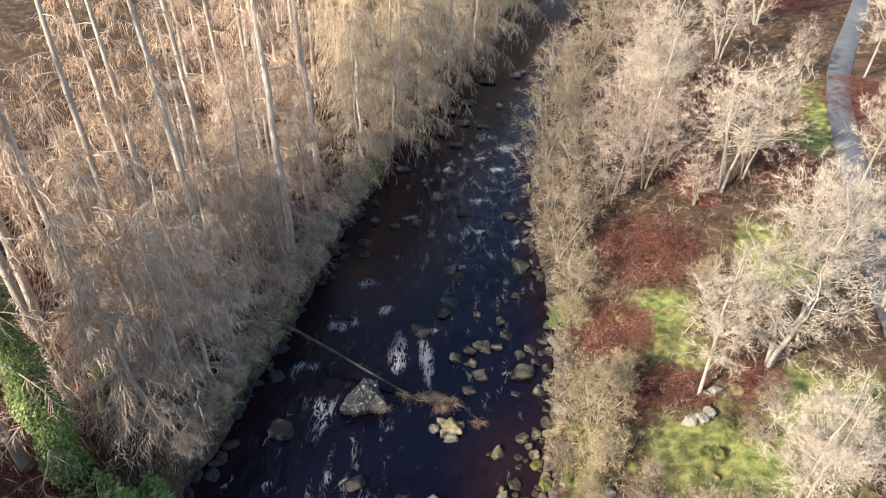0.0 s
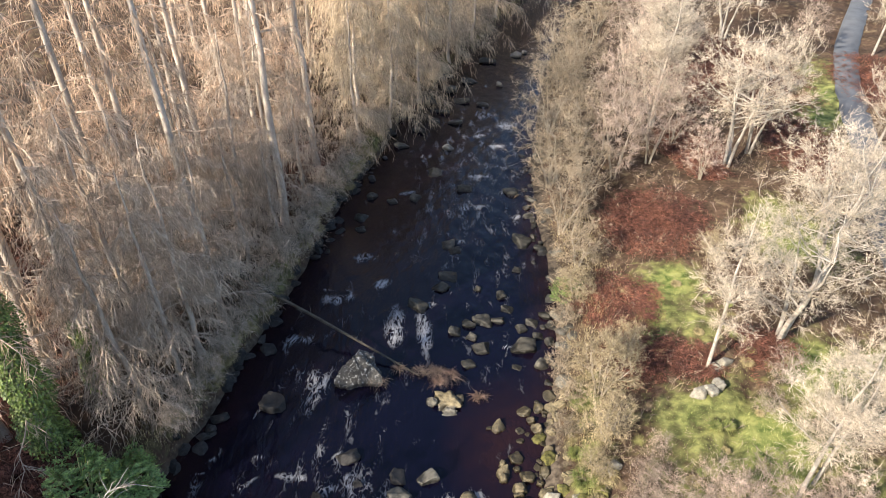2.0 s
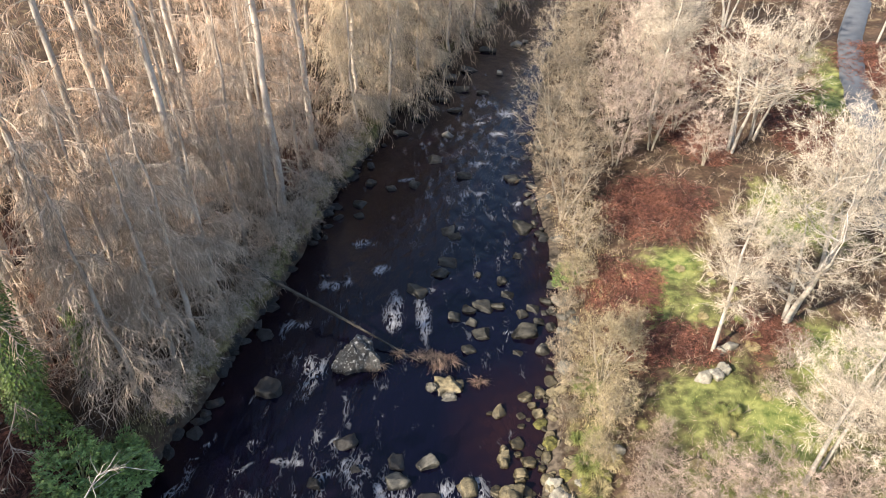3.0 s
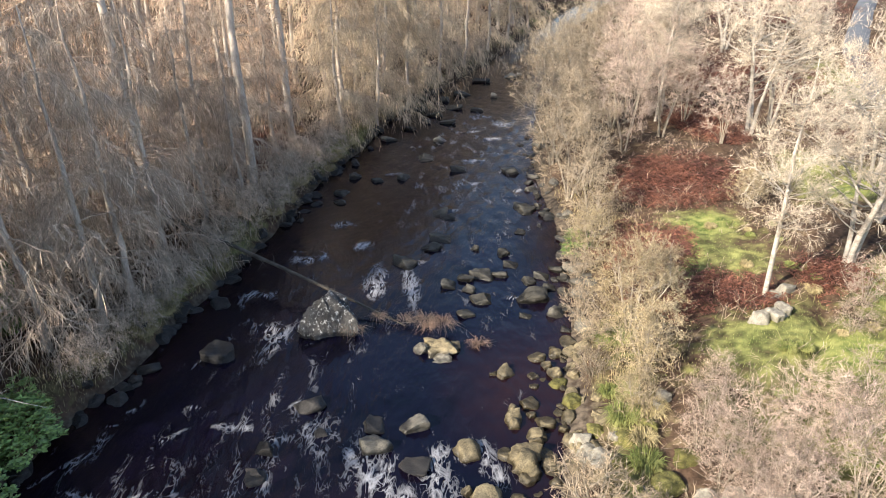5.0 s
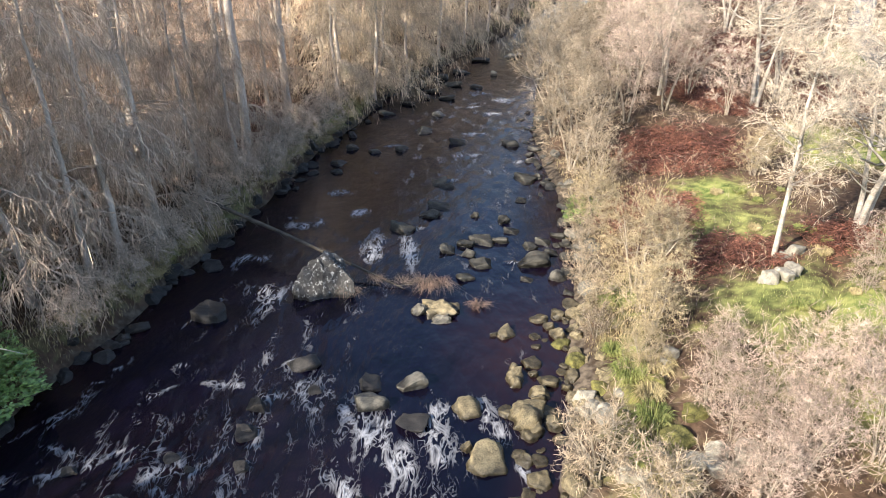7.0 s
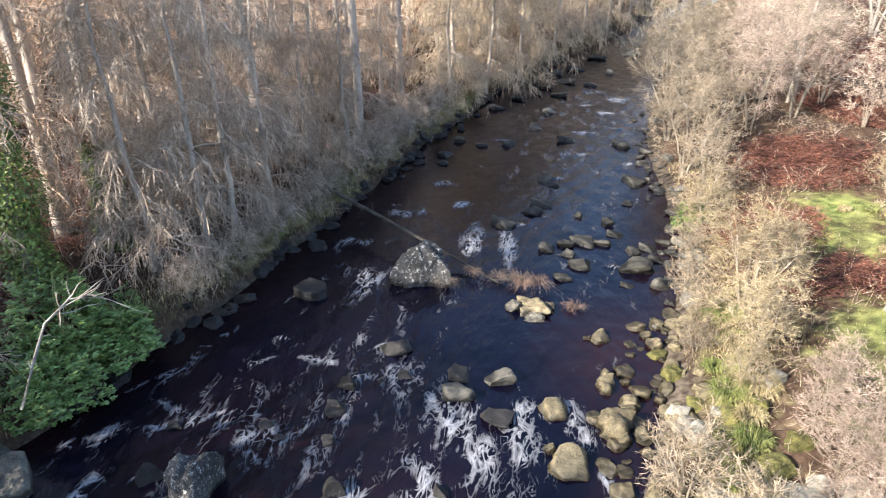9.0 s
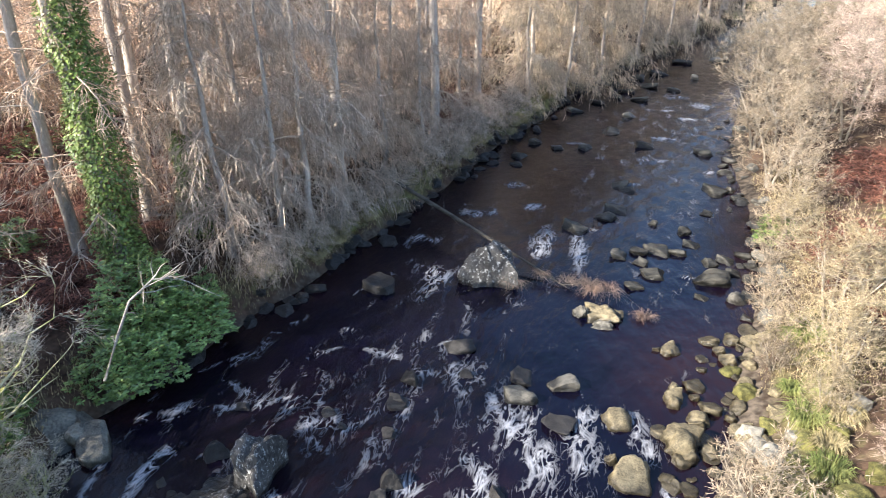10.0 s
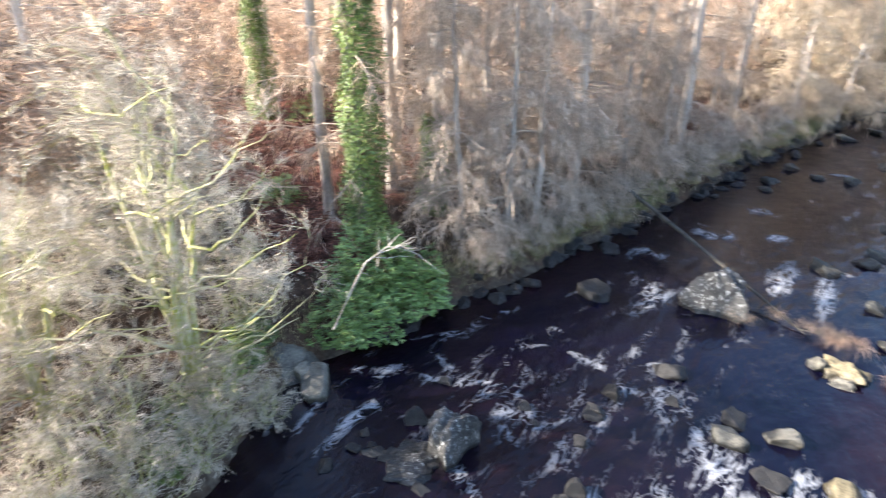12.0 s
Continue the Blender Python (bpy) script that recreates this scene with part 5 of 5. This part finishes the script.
STONES_BAR = [(1.29, 11.44, 0.81, 0.50), (2.25, 12.72, 0.70, 0.53), (2.31, 12.26, 0.41, 0.27), (0.84, 13.20, 0.71, 0.31), (0.82, 11.86, 0.27, 0.32), (2.18, 14.74, 0.30, 0.24),
              (2.15, 14.15, 0.36, 0.27), (2.68, 14.53, 0.24, 0.21), (3.03, 14.23, 0.51, 0.21), (2.64, 13.48, 0.40, 0.26), (3.45, 13.97, 0.27, 0.21), (3.72, 14.39, 0.46, 0.24),
              (3.71, 13.61, 0.44, 0.24), (3.84, 13.22, 0.49, 0.35), (3.79, 12.80, 0.37, 0.28), (4.27, 13.00, 0.43, 0.29), (4.14, 12.42, 0.45, 0.36), (3.59, 16.27, 0.43, 0.33),
              (3.41, 16.68, 0.33, 0.27), (4.12, 16.55, 0.27, 0.33), (2.15, 16.40, 0.56, 0.23), (1.79, 16.34, 0.20, 0.13), (2.93, 16.21, 0.26, 0.13), (3.92, 15.21, 0.47, 0.41)]
STONES_BANK = [(5.76, 13.66, 0.30, 0.33), (4.22, 10.33, 0.50, 0.30), (4.74, 10.16, 0.50, 0.28), (5.31, 10.45, 0.44, 0.28), (5.64, 10.31, 0.46, 0.31), (4.35, 9.99, 0.50, 0.25),
               (5.99, 10.18, 0.39, 0.26), (3.96, 10.44, 0.33, 0.23), (4.54, 12.97, 0.34, 0.23), (9.5, 16.6, 0.55, 0.4), (9.95, 16.75, 0.5, 0.4), (10.25, 17.0, 0.4, 0.35)]
stones(STONES_MID, "mid", "flat grey stone darkened for the shade over the river", "stones in the river", 1)
stones(STONES_FAR, "mid", "grey stone painted darker for the shaded river", "stones in the river", 2)
stones(STONES_PALE, "pale", "pale stone catching the light in the river", "stones in the river", 3)
stones(STONES_LEFT, "dark", "wet stone darkened for the shade over the rapids", "stones in the river", 4)
stones([(-1.45, 13.51, 0.75, 0.43), (-0.44, 14.12, 0.65, 0.44)], "grey", "round brown boulder above the rapids", "stones in the river", 5)
stones(STONES_BAR, "warm", "sunlit ochre stone on the shore", "stones on the shore", 6)
stones(STONES_BANK, "pale", "pale stone half sunk in the bank", "stones on the shore", 7, 0.05, "land")
stones([(4.2, 13.4, 0.45, 0.3), (4.7, 12.8, 0.5, 0.3), (5.3, 13.0, 0.4, 0.3), (4.4, 12.1, 0.5, 0.3), (5.2, 11.1, 0.6, 0.35), (4.6, 11.3, 0.4, 0.3), (3.9, 14.9, 0.5, 0.35), (3.6, 15.9, 0.5, 0.3), (5.8, 11.8, 0.5, 0.3)],
       "moss", "yellow-green mossy stone on the shore", "mossy stones on the shore", 9, 0.0, "land")
stones([(5.9, 14.0, 0.45, 0.4), (4.0, 12.3, 0.5, 0.35), (3.8, 12.7, 0.5, 0.3), (3.75, 13.1, 0.55, 0.3), (4.0, 10.7, 0.4, 0.3), (4.8, 10.5, 0.5, 0.3), (6.3, 10.5, 0.5, 0.3), (5.8, 10.6, 0.4, 0.25), (10.9, 18.2, 0.6, 0.35), (10.5, 18.0, 0.45, 0.35)],
       "pale", "pale rounded stone on the bank", "stones on the shore", 10, 0.06, "land")
stones([(2.35, 12.95, 0.85, 0.5), (2.35, 12.45, 0.55, 0.3), (2.75, 13.7, 0.55, 0.3), (2.2, 14.4, 0.5, 0.3)], "warm", "sunlit ochre stone on the shore", "stones on the shore", 14)
stones([(-10.75, 9.3, 0.4, 0.35)], "pale", "white wedge of stone at the foot of the bank", "rocks at the left bank", 15, 0.15)
stones([(-10.23, 9.26, 1.05, 0.7), (-11.5, 9.0, 1.5, 0.9), (-11.1, 8.2, 0.8, 0.6), (-12.3, 9.7, 1.0, 0.9), (-10.9, 9.7, 0.7, 0.5)], "grey", "grey slab of rock under the rhododendron", "rocks at the left bank", 8)


def edge_stones(bank, side, y0, y1, n, kind, lo, hi, label, group, seed, spread):
    """Loose stones along the foot of a bank."""
    r = random.Random(seed)
    for _ in range(n):
        y = r.uniform(y0, y1)
        x = float(bank(y)) + side * r.gauss(0.0, spread)
        w = r.uniform(lo, hi)
        ob = new("shore_stone", r.choice(KINDS[kind]))
        ob.matrix_basis = Matrix.LocRotScale((x, y, max(land_at(x, y), -0.05) + w * 0.1), Euler((r.uniform(-0.3, 0.3), r.uniform(-0.3, 0.3), r.uniform(0, 6.28))), (w * 0.6, w * r.uniform(0.4, 0.6), w * r.uniform(0.35, 0.6)))
        tagged(ob, label, "stone", group)


edge_stones(left_x, -1, 9, 52, 90, "dark", 0.25, 0.7, "stone darkened for shade at the foot of the mossy bank", "stones along the left bank", 11, 0.25)
edge_stones(right_x, 1, 8.5, 18, 76, "warm", 0.18, 0.5, "small ochre cobble on the stony shore", "cobbles on the shore", 12, 0.55)
edge_stones(right_x, 1, 18, 40, 45, "grey", 0.25, 0.6, "grey stone under the alders", "stones along the right bank", 13, 0.35)


def big_boulder(name, seed, x, y, size, turn, mat, label, flat=1.0):
    ob = new(name, stone_mesh(seed, mat, flat, 0.9, 5, 8, 1.6))
    ob.matrix_basis = Matrix.LocRotScale((x, y, -0.05), Euler((0.05, -0.1, turn)), size)
    return tagged(ob, label, "boulder")


big_boulder("boulder", 141, -3.42, 18.75, (0.90, 0.84, 1.30), 0.35, LICHEN_ROCK, "large grey boulder crusted with white lichen midstream")
big_boulder("boulder", 142, -6.3, 9.75, (0.58, 0.85, 1.15), 0.15, LICHEN_ROCK, "long grey lichened boulder beside the rapids")
big_boulder("boulder", 143, 4.7, 11.2, (0.50, 0.34, 0.75), 0.1, LICHEN_ROCK, "white lichened boulder on the stony shore", 1.3)
big_boulder("boulder", 144, 0.22, 17.65, (0.66, 0.50, 0.62), 0.1, WARM_ROCK, "golden rock lit by the sun in midstream")
big_boulder("boulder", 145, 0.25, 17.05, (0.36, 0.22, 0.20), 0.1, PALE_ROCK, "flat pale rock leaning on the golden rock")
big_boulder("boulder", 146, -0.42, 17.6, (0.26, 0.30, 0.42), 0.4, ROCK, "dark rock beside the golden rock")
big_boulder("boulder", 147, 0.68, 17.7, (0.28, 0.24, 0.32), 0.9, WARM_ROCK, "small ochre rock beside the golden rock")
big_boulder("boulder", 148, -6.75, 8.75, (0.80, 0.62, 0.34), 0.5, LICHEN_ROCK, "low dark slab flecked with pale lichen in the rapids", 0.8)
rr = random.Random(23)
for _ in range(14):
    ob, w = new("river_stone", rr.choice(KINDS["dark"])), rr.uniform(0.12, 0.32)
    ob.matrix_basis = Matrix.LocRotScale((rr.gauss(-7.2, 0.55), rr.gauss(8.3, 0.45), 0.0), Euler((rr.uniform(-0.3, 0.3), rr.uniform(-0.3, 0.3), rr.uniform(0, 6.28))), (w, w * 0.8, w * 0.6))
    tagged(ob, "wet cobble darkened for shade by the long boulder", "stone", "cobbles in the rapids")


# ---- fallen log and flood debris ----
def fallen_log():
    r = np.random.RandomState(7)
    log = thing("fallen_log", "weathered fallen trunk from the bank across the boulder", "log")
    ctrl = np.array([(-10.5, 24.45, 1.72), (-8.85, 23.5, 1.44), (-7.1, 22.5, 1.15), (-5.3, 21.5, 0.84), (-3.56, 20.5, 0.52), (-2.1, 19.65, 0.26), (-0.9, 18.95, 0.03)])
    g = Geo()
    g.tube(ctrl, [0.085, 0.08, 0.072, 0.064, 0.054, 0.04, 0.02], 9)
    part("trunk", g, LOG_WOOD, log)
    for _ in range(26):
        b = Geo()
        s = r.uniform(0.6, 5.9)
        p = np.array([np.interp(s, range(7), ctrl[:, c]) for c in range(3)])
        d = unit(np.array([r.normal(0, 1), r.normal(0, 1), r.normal(0.2, 0.6)]))
        u = np.linspace(0, 1, 3)[:, None]
        b.tube(p + d * u * r.uniform(0.2, 0.7) + r.normal(0, 0.03, (3, 3)) * u, [0.022, 0.014, 0.005], 4)
        part("branch", b, LOG_WOOD, log)


fallen_log()


def debris(seed, x, y, z, rad, n, mat, label):
    """Dead grass and twigs that the flood hung up, drooping over the stones."""
    r = np.random.RandomState(seed)
    a, q = r.uniform(0, 6.28, n), np.sqrt(r.uniform(0, 1, n))
    out = np.column_stack([np.cos(a), np.sin(a) * 0.7, np.zeros(n)])
    b = out * (q * rad * 0.5)[:, None] + np.array([0, 0, 1]) * r.uniform(0, 0.5, (n, 1)) * rad
    mid = b + out * rad * r.uniform(0.2, 0.6, (n, 1)) + np.array([0, 0, 1]) * rad * r.uniform(0.1, 0.6, (n, 1))
    tip = mid + (out + r.normal(0, 0.5, (n, 3))) * rad * r.uniform(0.3, 1.2, (n, 1)) + np.array([0.15, -0.2, -1]) * rad * r.uniform(0.3, 1.1, (n, 1))
    g = Geo()
    g.twigs(b, mid + r.normal(0, 0.04, (n, 3)), tip, r.uniform(0.004, 0.008, n))
    ob = tagged(new("flood_debris", g.mesh("flood_debris", mat)), label, "debris", kind="stuff")
    ob.location = (x, y, z)


debris(91, -0.25, 19.0, 0.12, 0.38, 110, DRIFT, "arching tuft of dry brown grass caught on the log")
debris(92, -1.75, 19.2, 0.15, 0.28, 80, DRIFT, "matted twigs caught behind the boulder")
debris(93, -0.1, 18.2, 0.42, 0.24, 130, RUST, "rust-coloured matted plants on the golden rock")
debris(94, 1.45, 17.8, 0.0, 0.28, 100, RUST, "reddish twigs washed up in the shallows")
debris(95, -2.55, 18.5, 0.15, 0.34, 90, DRIFT, "dead stalks at the foot of the boulder")
debris(96, 0.35, 18.7, 0.2, 0.36, 100, RUST, "drooping pinkish dead grass behind the golden rock")
debris(97, -0.95, 19.1, 0.1, 0.3, 70, DRIFT, "tangle of grey twigs on the end of the log")


def dead_branch():
    """A bleached dead branch that leans out of the rhododendron."""
    r = np.random.RandomState(9)
    th = thing("dead_branch", "bleached bare branch leaning over the green bush", "branch")
    g = Geo()
    ctrl = np.array([(-10.3, 10.0, 1.3), (-9.95, 10.3, 2.3), (-9.95, 10.9, 2.9), (-9.75, 11.5, 3.15), (-9.3, 11.9, 3.1)])
    g.tube(ctrl, [0.036, 0.032, 0.026, 0.018, 0.007], 6)
    part("stem", g, PALE_BARK, th)
    for _ in range(16):
        b = Geo()
        s = r.uniform(0.8, 3.9)
        p = np.array([np.interp(s, range(5), ctrl[:, c]) for c in range(3)])
        d = unit(np.array([0.4, 0.5, 0.1]) + r.normal(0, 0.6, 3))
        u = np.linspace(0, 1, 4)[:, None]
        b.tube(p + d * u * r.uniform(0.4, 1.2) + r.normal(0, 0.05, (4, 3)) * u, [0.018, 0.015, 0.011, 0.004], 3)
        part("twig", b, PALE_BARK, th)


dead_branch()
